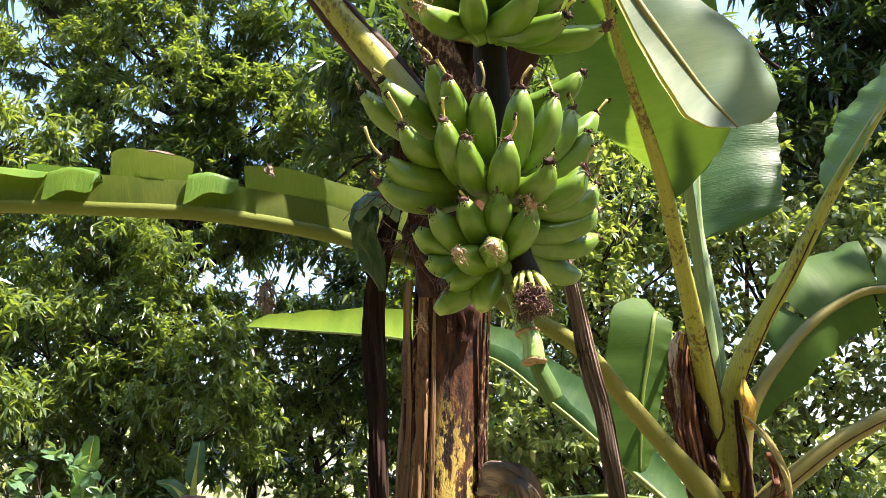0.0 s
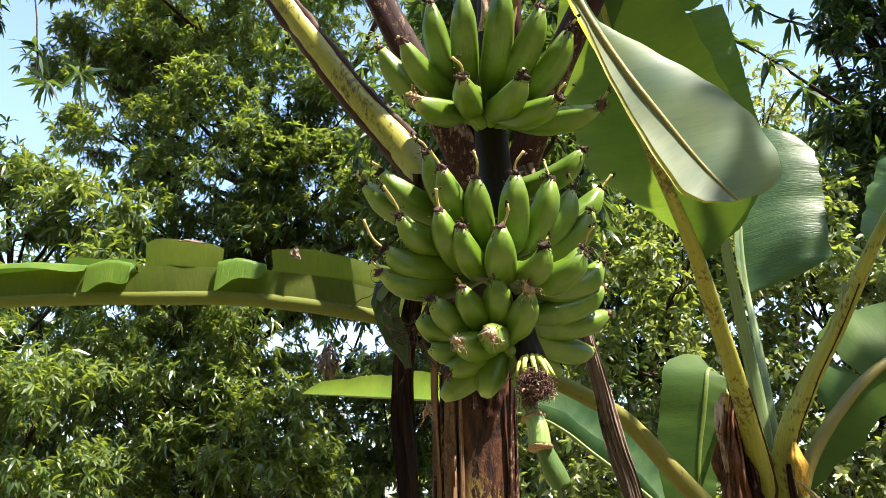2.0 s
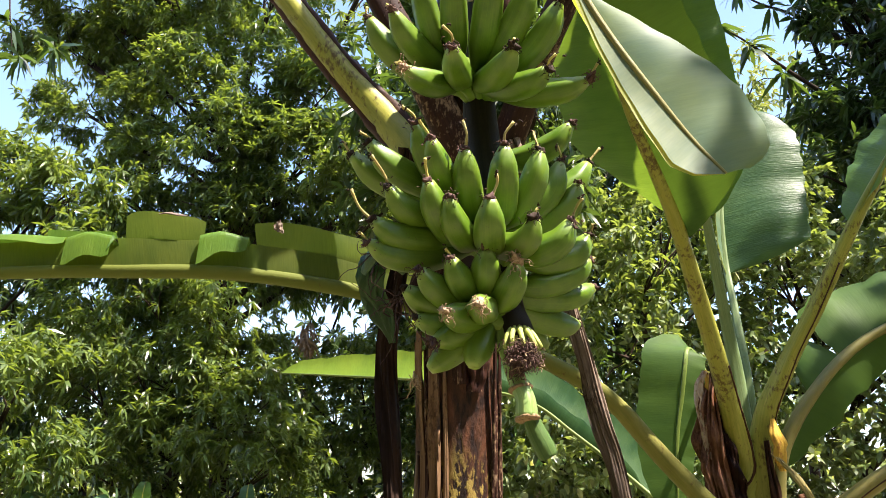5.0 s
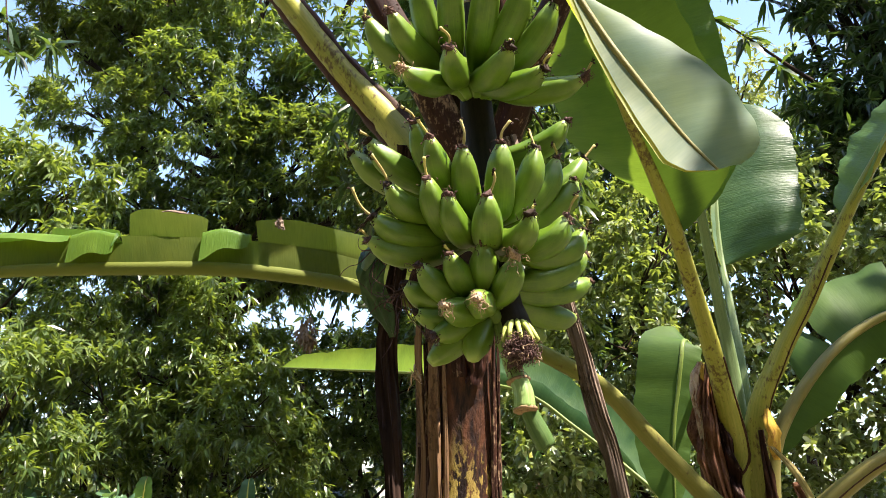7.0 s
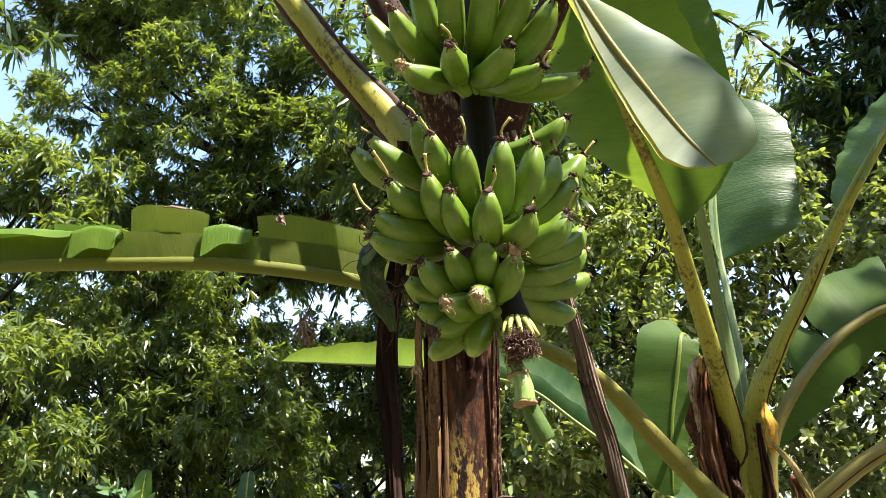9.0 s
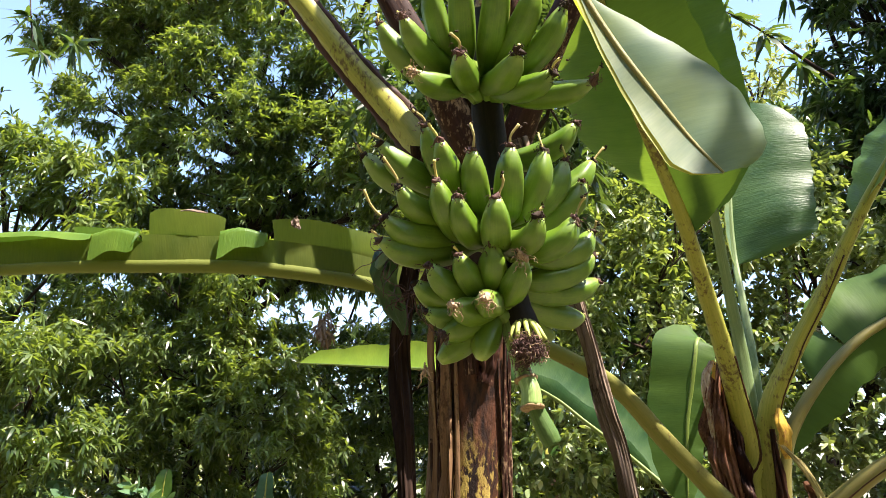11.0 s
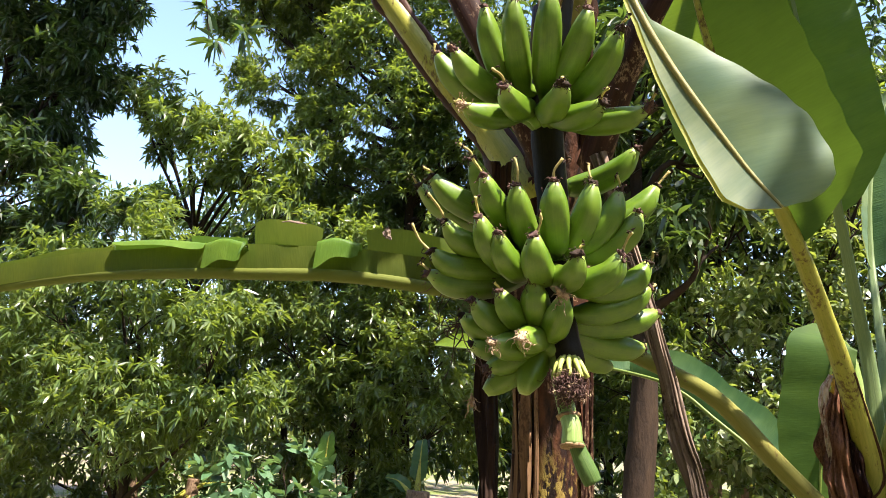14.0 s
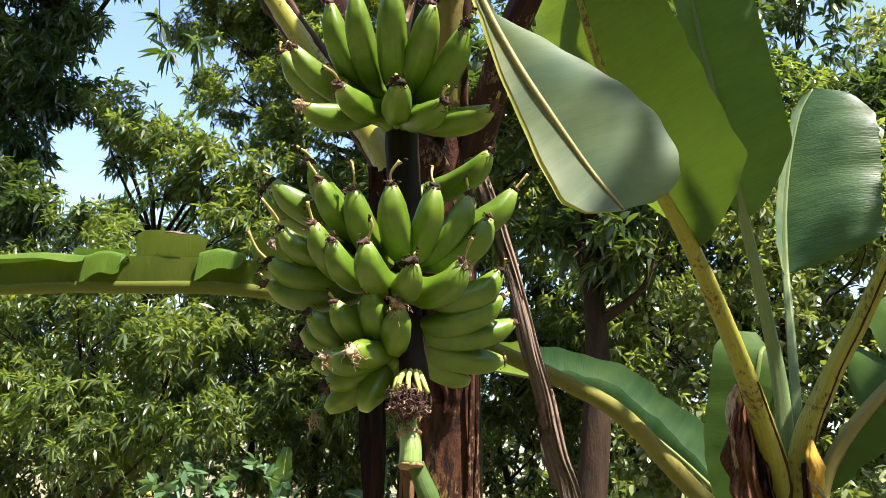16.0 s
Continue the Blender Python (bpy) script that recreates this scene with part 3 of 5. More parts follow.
banana_leaf(plant, [(-0.06, 1.96, 2.40), (-0.16, 1.84, 2.62), (-0.26, 1.75, 2.83), (-0.36, 1.68, 3.1), (-0.5, 1.5, 3.6), (-0.6, 1.0, 4.0), (-0.65, 0.3, 4.1)],
            (0.05, 0.037, 0.034, 0.03, 0.024, 0.015, 0.004), (0.2, -1, 0.3), stalk=M_SHEATH_BROWN, label="dark reddish-brown dry leaf stalk rising from the crown",
            left=dict(width=0.24, start=0.5, fold=-15, tears=(0.4, 0.7)), right=dict(width=0.24, start=0.5, fold=-15, tears=(0.25, 0.6)), seed=2)
banana_leaf(plant, [(-0.03, 1.92, 2.55), (0.02, 1.82, 2.8), (0.06, 1.8, 3.1), (0.1, 1.7, 3.6), (0.15, 1.9, 4.1), (0.2, 2.5, 4.4)],
            (0.06, 0.05, 0.04, 0.03, 0.016, 0.005), (0, -1, 0.2), stalk=M_PETIOLE_TAN, margin=(0.6, 0.3, 0.3), label="upright yellowish inner leaf stalk of the crown",
            left=dict(width=0.25, start=0.55, fold=-10), right=dict(width=0.25, start=0.55, fold=-12, tears=(0.5,)), seed=3)
banana_leaf(plant, [(0.03, 1.98, 2.40), (0.15, 1.86, 2.62), (0.27, 1.80, 2.82), (0.40, 1.80, 3.1), (0.7, 2.0, 3.7), (1.1, 2.3, 4.1), (1.7, 2.6, 4.1)],
            (0.05, 0.042, 0.036, 0.03, 0.024, 0.015, 0.004), (-0.3, -0.8, 0.5), stalk=M_SHEATH_BROWN, label="dark brown slanting leaf stalk of the crown",
            left=dict(width=0.22, start=0.5, fold=-15, tears=(0.2, 0.35, 0.6)), right=dict(width=0.22, start=0.5, fold=-18, tears=(0.3, 0.5, 0.7)), seed=4)
# the leaf whose end hangs down with its pale underside to the front
banana_leaf(plant, [(0.06, 1.80, 2.80), (0.14, 1.60, 2.86), (0.20, 1.52, 2.74), (0.265, 1.50, 2.56), (0.33, 1.515, 2.43), (0.40, 1.53, 2.315), (0.465, 1.545, 2.215), (0.522, 1.55, 2.14)],
            (0.018, 0.013, 0.010, 0.0085, 0.0075, 0.0065, 0.005, 0.003), [(0.2, 0.3, 1), (0.3, 0.9, 0.5), (0.0, 1, 0.15), (-0.1, 1, 0.1)], stalk=M_PETIOLE_TAN, blade_mat=M_BLADE_PALE,
            label="drooping banana leaf end, waxy pale underside and yellow edge", groove=0.0,
            right=dict(width=0.152, start=0.40, fold=8, curl=12, ripple=0.003, waves=2.0, across=15, sweep=0.34, shape=[(0, 0.06), (0.30, 0.08), (0.34, 0.20), (0.40, 0.40), (0.48, 0.60), (0.60, 0.86), (0.71, 1.0), (0.80, 0.98), (0.88, 0.90), (0.94, 0.76), (0.98, 0.55), (1, 0.30)]), seed=5)
fold_leaf = bpy.data.objects["leaf.004"]
FOLD = spline([(0.06, 1.80, 2.80), (0.14, 1.60, 2.86), (0.20, 1.52, 2.74), (0.265, 1.50, 2.56), (0.33, 1.515, 2.43), (0.40, 1.53, 2.315), (0.465, 1.545, 2.215), (0.522, 1.55, 2.14)], 80)
FOLD_UP = [(0.2, 0.3, 1), (0.3, 0.9, 0.5), (0.0, 1, 0.15), (-0.1, 1, 0.1)]
# sunlight on the curled edge is painted by this brighter blade colour
part("blade", blade_half(FOLD, FOLD_UP, -1, 0.045, 0.25, 20, 40, 0.003, hi=0.55, rise=0.08, blunt=0.2, seed=71, waves=3.0), M_BLADE_SUNLIT, fold_leaf, "curled edge with sunlight put into its yellow-green")
part("blade", blade_half(FOLD, FOLD_UP, -1, 0.070, 0.25, -22, -4, 0.003, lo=0.12, seed=72, waves=2.0, shape=[(0, 0.04), (0.44, 0.14), (0.57, 0.42), (0.76, 0.78), (0.9, 1.0), (0.955, 0.75), (1, 0.05)]), M_BLADE_WHITE, fold_leaf, "bleached pale strip beside the midrib")
part("blade_rim", blade_half(FOLD, FOLD_UP, -1, 0.077, 0.25, -20, -3, 0.003, lo=0.12, seed=72, waves=2.0, shape=[(0, 0.10), (0.44, 0.24), (0.57, 0.48), (0.76, 0.82), (0.9, 1.0), (0.955, 0.72), (1, 0.05)]), M_BLADE_RIM, fold_leaf, "thin bright yellow edge")

# ---- the bunch ----
bunch = base_point("banana_bunch", (0.06, 1.6, 2.2), "large bunch of unripe green bananas hanging from the plant", "banana bunch")
RACHIS = spline([(-0.05, 1.92, 2.75), (0.03, 1.72, 2.82), (0.065, 1.60, 2.66), (0.055, 1.60, 2.4), (0.075, 1.605, 2.2), (0.088, 1.60, 2.05), (0.12, 1.585, 1.92), (0.145, 1.565, 1.86)], 50)
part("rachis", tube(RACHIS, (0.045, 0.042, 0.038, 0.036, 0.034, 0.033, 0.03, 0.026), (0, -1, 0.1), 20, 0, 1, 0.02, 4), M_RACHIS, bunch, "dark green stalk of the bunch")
dry_strip(bunch, [(0.03, 1.66, 2.86), (0.07, 1.56, 2.78), (0.078, 1.53, 2.66), (0.075, 1.535, 2.56)], (0.035, 0.042, 0.034, 0.02), M_SHEATH_PALE, (0, -1, 0.1), "papery torn pale bract round the stalk", 0.35, "bract", 21, 0.7)


def finger_mesh(base, tip, radius, bend, sag):
    """One finger: out from the stalk, curving up towards a blunt tip, with five soft edges."""
    base, tip = np.array(base, dtype=float), np.array(tip, dtype=float)
    d = tip - base
    out = unit(np.array([d[0], d[1], 0.0]))
    k = int(np.argmin(np.abs(RACHIS[:, 2] - base[2] + 0.012) + 9 * (np.arange(len(RACHIS)) < 14)))
    c = spline([RACHIS[k] + 0.4 * (base - RACHIS[k]) * [1, 1, 0], base, base + 0.32 * d + bend * (out * 0.8 - [0, 0, sag]), base + 0.68 * d + bend * (out * 0.9 - [0, 0, sag]), tip], 26)
    v, f, uv = tube(c, [radius * q for q in (0.46, 0.52, 0.72, 0.90, 1.0, 1.04, 1.05, 1.05, 1.03, 0.98, 0.88, 0.66, 0.36)], (0.02, 0.05, 1), 20, 0, 1, 0.004, int(abs(tip[0] * 9999)) % 997, True, 5, 0.06)
    uv[:, 1] /= uv[:, 1].max()
    return v, f, uv, c


def strands(place, way, count, length, thick, rng, droop=0.5, spread=0.6, curl=0.85, loose=0.004):
    """A tuft of dry curled threads."""
    out = []
    for _ in range(count):
        d = unit(np.array(way) + spread * rng.normal(size=3))
        p, pts = np.array(place) + loose * rng.normal(size=3), []
        step = length * rng.uniform(0.6, 1.2) / 5
        for k in range(6):
            pts.append(p.copy())
            d = unit(d + curl * rng.normal(size=3) + [0, 0, -droop * 0.5])
            p = p + d * step
        out.append(tube(spline(pts, 9), (thick * 1.4, thick * rng.uniform(0.8, 1.8), thick * 0.8, thick * 0.5), (0.3, 0.2, 1), 6, 0, 0.7, 0.15, int(rng.integers(1000))))
    return joined(out)


RNG = np.random.default_rng(11)


def banana(base, tip, radius=0.0265, bend=0.016, sag=1.0, style=0.0, tuft=1.0):
    v, f, uv, c = finger_mesh(base, tip, radius * RNG.uniform(0.95, 1.05), bend, sag)
    ob = part("banana", (v, f, uv), M_SKIN, bunch)
    way = unit(c[-1] - c[-4])
    if style:
        lean = unit(way + [0, 0, 0.25] + 0.15 * RNG.normal(size=3))
        end = c[-1] + lean * style + 0.006 * RNG.normal(size=3)
        part("style", tube(spline([c[-1] - way * 0.004, c[-1] + lean * style * 0.5 + 0.003 * RNG.normal(size=3), end], 10), (0.0042, 0.0028, 0.0022, 0.0024, 0.0034), (0.1, 0.3, 1), 7, 0, 1, 0.1), (M_STYLE, M_STYLE_DRY, M_STYLE_DRY)[int(RNG.integers(3))], ob, "thin yellow dry style")
        part("withered_flower", strands(end, lean, 3, 0.012, 0.0016, RNG), M_WITHER_DARK, ob)
    if tuft:
        m = M_WITHER_PALE if tuft > 1.35 else (M_WITHER, M_WITHER_DARK, M_WITHER)[int(RNG.integers(3))]
        lean = unit(way * 0.5 + np.array([0, -0.4, -0.4]) + 0.25 * RNG.normal(size=3))
        cap = tube(spline([c[-1] - way * 0.008, c[-1] + way * 0.002, c[-1] + lean * 0.010, c[-1] + lean * 0.020 * tuft], 12), (0.0080, 0.0095, 0.0080, 0.0045, 0.0015), (0.3, 0.2, 1), 13, 0, 0.8, 0.26, int(RNG.integers(999)))
        threads = strands(c[-1] + lean * 0.006, lean + [0, 0, -0.5], int(6 + 14 * tuft), 0.019 * tuft, 0.00075, RNG, 1.3, 0.7, 1.5, 0.007)
        part("withered_flower", joined([cap, threads]), m, ob, "shrivelled dry flower remains")
    return ob


def finger_row(rows, radius=0.0265, sag=1.0, bend=0.016):
    """Fingers of one row: base, tip, style length, size of the dry tuft."""
    for bx, by, bz, x, y, z, style, tuft in rows:
        banana((bx, by, bz), (x, y, z), radius, bend, sag, style, tuft)


# top, middle (two rows) and lowest clusters
finger_row([(-0.01, 1.555, 2.441, -0.026, 1.431, 2.567, 0, 0.6),
            (0.023, 1.545, 2.437, 0.048, 1.406, 2.56, 0, 0.4),
            (0.068, 1.55, 2.425, 0.128, 1.405, 2.56, 0, 0.3),
            (0.085, 1.56, 2.424, 0.191, 1.447, 2.53, 0, 0.8),
            (0.115, 1.575, 2.408, 0.238, 1.496, 2.501, 0.02, 1.2),
            (0.102, 1.575, 2.365, 0.285, 1.53, 2.345, 0.03, 1.3),
            (0.093, 1.555, 2.362, 0.216, 1.471, 2.346, 0.04, 1.1),
            (0.073, 1.545, 2.372, 0.166, 1.398, 2.356, 0.02, 1.2),
            (0.038, 1.535, 2.378, 0.057, 1.373, 2.357, 0.05, 1.2),
            (0.018, 1.545, 2.38, -0.043, 1.407, 2.345, 0.02, 1.4),
            (-0.012, 1.55, 2.419, -0.063, 1.383, 2.456, 0.02, 0.9),
            (-0.03, 1.57, 2.405, -0.132, 1.441, 2.486, 0.02, 0.8)])
finger_row([(-0.006, 1.585, 2.149, -0.165, 1.473, 2.209, 0.03, 0.8),
            (0.004, 1.57, 2.161, -0.116, 1.434, 2.213, 0.02, 0.8),
            (0.016, 1.57, 2.148, -0.023, 1.423, 2.235, 0.04, 0.8),
            (0.034, 1.56, 2.125, 0.013, 1.402, 2.192, 0.03, 0.8),
            (0.058, 1.555, 2.089, 0.07, 1.426, 2.178, 0.05, 0.8),
            (0.111, 1.55, 2.087, 0.141, 1.438, 2.183, 0.04, 0.8),
            (0.118, 1.565, 2.085, 0.194, 1.5, 2.194, 0.04, 0.8),
            (0.128, 1.58, 2.087, 0.223, 1.577, 2.2, 0.03, 0.8),
            (0.146, 1.6, 2.083, 0.254, 1.609, 2.164, 0, 0.8),
            (0.089, 1.66, 2.244, 0.24, 1.631, 2.305, 0, 0.9),
            (0.13, 1.66, 2.152, 0.266, 1.694, 2.243, 0.04, 0.3)])
finger_row([(0.009, 1.555, 2.096, -0.068, 1.412, 2.111, 0.065, 0.8),
            (0.034, 1.55, 2.058, 0.009, 1.402, 2.112, 0.05, 0.8),
            (0.062, 1.54, 2.042, 0.045, 1.411, 2.081, 0, 0.8),
            (0.095, 1.53, 2.029, 0.122, 1.4, 2.07, 0.05, 0.9),
            (0.113, 1.54, 2.028, 0.192, 1.445, 2.044, 0.025, 1.3),
            (0.126, 1.56, 2.021, 0.246, 1.522, 2.06, 0.05, 1.1),
            (0.137, 1.585, 2.019, 0.265, 1.644, 2.069, 0.03, 0.8),
            (0.036, 1.565, 2.063, -0.102, 1.432, 2.057, 0.06, 0.8),
            (0.04, 1.57, 2.041, -0.115, 1.45, 2.02, 0.03, 0.8)], sag=1.3, bend=0.018)
finger_row([(0.059, 1.555, 1.924, -0.017, 1.455, 1.964, 0, 1),
            (0.073, 1.55, 1.93, 0.041, 1.443, 1.979, 0.02, 0.6),
            (0.082, 1.55, 1.936, 0.103, 1.458, 1.998, 0, 1.2),
            (0.101, 1.55, 1.918, 0.157, 1.47, 1.972, 0, 1.6),
            (0.08, 1.575, 1.92, 0.095, 1.43, 1.895, 0, 1.7),
            (0.077, 1.56, 1.904, 0.035, 1.44, 1.884, 0, 1.5),
            (0.052, 1.57, 1.917, -0.054, 1.487, 1.94, 0, 0.3),
            (0.056, 1.575, 1.901, -0.035, 1.5, 1.888, 0, 0.3),
            (0.07, 1.565, 1.893, 0, 1.5, 1.845, 0, 1.3),
            (0.073, 1.575, 1.888, -0.02, 1.54, 1.8, 0, 0),
            (0.074, 1.585, 1.894, 0.065, 1.53, 1.8, 0, 0)], sag=0.8, bend=0.012)
finger_row([(0.124, 1.595, 1.96, 0.264, 1.66, 2.024, 0.02, 0.3),
            (0.116, 1.605, 1.947, 0.265, 1.72, 1.986, 0, 0.3),
            (0.109, 1.61, 1.931, 0.228, 1.76, 1.92, 0.02, 0.3),
            (0.098, 1.61, 1.924, 0.165, 1.745, 1.878, 0, 0)], sag=0.7, bend=0.016)

# withered end of the bunch and the cut stalk below it
part("flower_stalk", joined([tube(spline([(0.14, 1.57, 1.885), (0.146 + 0.022 * math.cos(a), 1.545 + 0.015 * math.sin(a), 1.862), (0.152 + 0.033 * math.cos(a), 1.54 + 0.022 * math.sin(a), 1.835)], 8), (0.008, 0.005, 0.004), (0, -1, 0.2), 7) for a in np.linspace(0, 5.6, 9)]), M_PEDICEL, bunch, "yellow-green stubs of the last flowers")
part("withered_flower", strands((0.152, 1.53, 1.818), (0.05, -0.25, -1.0), 620, 0.028, 0.0009, np.random.default_rng(5), 0.9, 0.6, 1.3, 0.0125), M_WITHER, bunch, "tangle of dry brown flower threads")
part("withered_flower", strands((0.158, 1.525, 1.815), (0.1, -0.3, -1.0), 40, 0.032, 0.0009, np.random.default_rng(6), 0.7, 0.6, 1.2, 0.013), M_WITHER_PALE, bunch)
part("stalk_stub", tube(spline([(0.112, 1.585, 1.88), (0.124, 1.57, 1.83), (0.138, 1.56, 1.78), (0.154, 1.548, 1.745), (0.157, 1.545, 1.712)], 24), (0.023, 0.020, 0.0175, 0.0165, 0.0175, 0.020), (0, -1, 0.2), 18, 0, 1, 0.008, 2, True, 9, 0.03), M_STUB, bunch, "pale green ribbed stub of the bunch stalk")
for ring_at, ring_to in (((0.143, 1.558, 1.768), (0.145, 1.557, 1.760)), ((0.157, 1.546, 1.714), (0.158, 1.545, 1.707))):
    part("cut_scar", tube(spline([ring_at, ring_to], 4), (0.0205, 0.0245, 0.0195), (0, -1, 0.2), 18, 0, 1, 0.05, 1), M_CUT, bunch, "brown scar ring on the stub")
part("stalk_stub", tube(spline([(0.160, 1.56, 1.715), (0.170, 1.565, 1.69), (0.182, 1.57, 1.665), (0.19, 1.575, 1.648)], 16), (0.0145, 0.0155, 0.0175, 0.018, 0.0165), (0, -1, 0.2), 16, 0, 1, 0.01, 3, True, 8, 0.04), M_STUB_DARK, bunch, "pinched green lower end of the stub")
# dry bits caught beside the bunch
part("withered_flower", strands((-0.075, 1.52, 1.93), (-0.1, -0.2, -1), 16, 0.14, 0.0012, np.random.default_rng(8), 0.5, 0.45), M_WITHER, bunch, "hanging dry flower threads")
part("withered_flower", strands((-0.05, 1.54, 1.79), (0, -0.1, -1), 12, 0.04, 0.0013, np.random.default_rng(9), 0.6, 0.3), M_WITHER_PALE, bunch)
part("withered_flower", strands((-0.13, 1.60, 2.03), (-0.8, -0.2, -0.1), 9, 0.10, 0.0013, np.random.default_rng(10), 0.3, 0.5), M_WITHER, bunch)

# ---- the young banana plant beside it ----
young = base_point("banana_plant", (0.74, 3.2, 0), "young banana plant with many leaf stalks spreading from one base", "banana plant")
pseudostem(young, [(0.76, 3.22, -0.05), (0.75, 3.2, 0.6), (0.72, 3.15, 1.2), (0.67, 3.08, 1.62), (0.655, 3.05, 1.75)], (0.16, 0.14, 0.115, 0.085, 0.05), M_STEM, 8)
banana_leaf(young, [(0.66, 3.05, 1.5), (0.625, 3.02, 1.7), (0.565, 2.84, 1.97), (0.50, 2.64, 2.2), (0.455, 2.47, 2.34), (0.41, 2.33, 2.44), (0.36, 2.22, 2.55), (0.32, 2.15, 2.67), (0.28, 2.08, 2.83), (0.24, 2.0, 3.05)],
            (0.055, 0.044, 0.034, 0.029, 0.026, 0.022, 0.017, 0.013, 0.009, 0.004), [(0, -0.4, 1), (0.1, 0.3, 1), (0.1, 0.6, 0.8)], stalk=M_PETIOLE, label="banana leaf with a stout brown-flecked yellow-green stalk", margin=(0.3, 0.13, 0.13),
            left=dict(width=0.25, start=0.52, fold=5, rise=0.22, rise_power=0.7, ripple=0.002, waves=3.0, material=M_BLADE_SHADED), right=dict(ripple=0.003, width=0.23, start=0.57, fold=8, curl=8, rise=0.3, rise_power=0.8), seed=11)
banana_leaf(young, [(0.65, 3.06, 1.5), (0.63, 3.05, 1.95), (0.60, 3.0, 2.2), (0.56, 2.86, 2.48), (0.53, 2.72, 2.68), (0.49, 2.6, 2.92), (0.44, 2.5, 3.22), (0.38, 2.4, 3.6)],
            (0.04, 0.027, 0.021, 0.017, 0.013, 0.010, 0.008, 0.004), [(0, -1, 0.3), (0.1, -1, 0.2), (0.3, -1, 0.1)], stalk=M_PETIOLE_PALE, blade_mat=M_BLADE, label="upright banana leaf, glossy green face, pale midrib",
            left=dict(width=0.07, start=0.46, fold=55, curl=-20), right=dict(width=0.185, start=0.46, fold=10, curl=-10, tears=(0.62,), tilt=(0, 6)), seed=12)
banana_leaf(young, [(0.67, 3.07, 1.5), (0.665, 3.1, 1.95), (0.65, 3.19, 2.25), (0.638, 3.27, 2.45), (0.64, 3.31, 2.65), (0.66, 3.35, 2.85), (0.70, 3.39, 3.05), (0.75, 3.42, 3.16)],
            (0.03, 0.02, 0.016, 0.014, 0.012, 0.009, 0.006, 0.003), [(0, -1, 0.2), (-0.2, -1, 0.2), (-0.25, -1, 0.3)], stalk=M_PETIOLE_PALE, blade_mat=M_BLADE_DARK, label="banana leaf with a wavy blue-green blade",
            left=dict(width=0.06, start=0.54, fold=50, curl=30, material=M_BLADE_PALE), right=dict(width=0.31, start=0.545, fold=5, curl=-14, ripple=0.004, waves=2.6, blunt=0.3, rise=0.10, across=15), seed=13)
banana_leaf(young, [(0.68, 3.05, 1.5), (0.68, 2.99, 1.8), (0.76, 2.92, 2.0), (0.86, 2.84, 2.18), (1.0, 2.75, 2.45), (1.14, 2.7, 2.68), (1.27, 2.65, 2.92), (1.45, 2.6, 3.3)],
            (0.05, 0.038, 0.033, 0.03, 0.022, 0.016, 0.012, 0.004), [(-0.1, -1, 0.4), (-0.5, -0.3, 1), (-0.7, 0.5, 0.7)], stalk=M_PETIOLE, margin=(0.45, 0.08, 0.13), label="banana leaf on a broad yellow-green stalk edged dark brown",
            left=dict(width=0.27, start=0.50, fold=10, curl=10, rise=0.25), right=dict(width=0.24, start=0.52, fold=5), seed=14)
banana_leaf(young, [(0.70, 3.06, 1.5), (0.74, 3.02, 1.75), (0.89, 3.05, 1.98), (1.06, 3.1, 2.13), (1.22, 3.1, 2.18), (1.45, 3.1, 2.12), (1.75, 3.1, 1.9), (2.0, 3.1, 1.6)],
            (0.042, 0.028, 0.023, 0.020, 0.017, 0.012, 0.008, 0.004), [(-0.5, -0.3, 1), (0, -0.2, 1), (0.5, -0.2, 1)], stalk=M_PETIOLE_TAN, label="arching banana leaf with a pale grooved stalk",
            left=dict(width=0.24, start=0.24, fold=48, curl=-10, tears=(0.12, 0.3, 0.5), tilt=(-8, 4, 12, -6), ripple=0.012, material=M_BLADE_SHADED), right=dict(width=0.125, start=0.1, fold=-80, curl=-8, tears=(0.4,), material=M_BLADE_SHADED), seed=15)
banana_leaf(young, [(0.70, 3.04, 1.4), (0.78, 2.97, 1.49), (0.86, 2.94, 1.56), (0.97, 2.9, 1.65), (1.1, 2.85, 1.73), (1.27, 2.8, 1.81), (1.6, 2.7, 1.85), (2.1, 2.6, 1.7)],
            (0.05, 0.038, 0.033, 0.028, 0.024, 0.018, 0.012, 0.004), (-0.2, -0.3, 1), stalk=M_PETIOLE_TAN, margin=(0.5, 0.11, 0.11), label="low banana leaf stalk with dry dark edges",
            left=dict(width=0.2, start=0.5, fold=-20), right=dict(width=0.2, start=0.5, fold=-20), seed=16)
long_leaf = banana_leaf(young, [(0.66, 3.02, 1.36), (0.58, 2.95, 1.49), (0.37, 2.8, 1.72), (0.24, 2.7, 1.87), (0.12, 2.6, 1.95), (-0.16, 2.4, 2.07), (-0.41, 2.2, 2.13), (-0.71, 2.05, 2.16), (-0.98, 1.95, 2.155), (-1.28, 1.9, 2.155), (-1.66, 1.85, 2.14), (-2.1, 1.8, 2.085), (-2.55, 1.74, 1.98)],
            (0.055, 0.036, 0.032, 0.029, 0.027, 0.026, 0.025, 0.024, 0.022, 0.020, 0.015, 0.005), (0, 0, 1), stalk=M_MIDRIB_LONG, blade_mat=M_BLADE_OLIVE, label="long arching banana leaf with a torn olive-green blade", n=120, groove=0.2,
            right=dict(width=0.175, start=0.299, fold=38, curl=0, tears=(0.2072, 0.3273, 0.464, 0.6627), tilt=(4, -3, 2, -4, 0), rise=0.06, lengthwise=110, ripple=0.008, material=M_BLADE), seed=17)
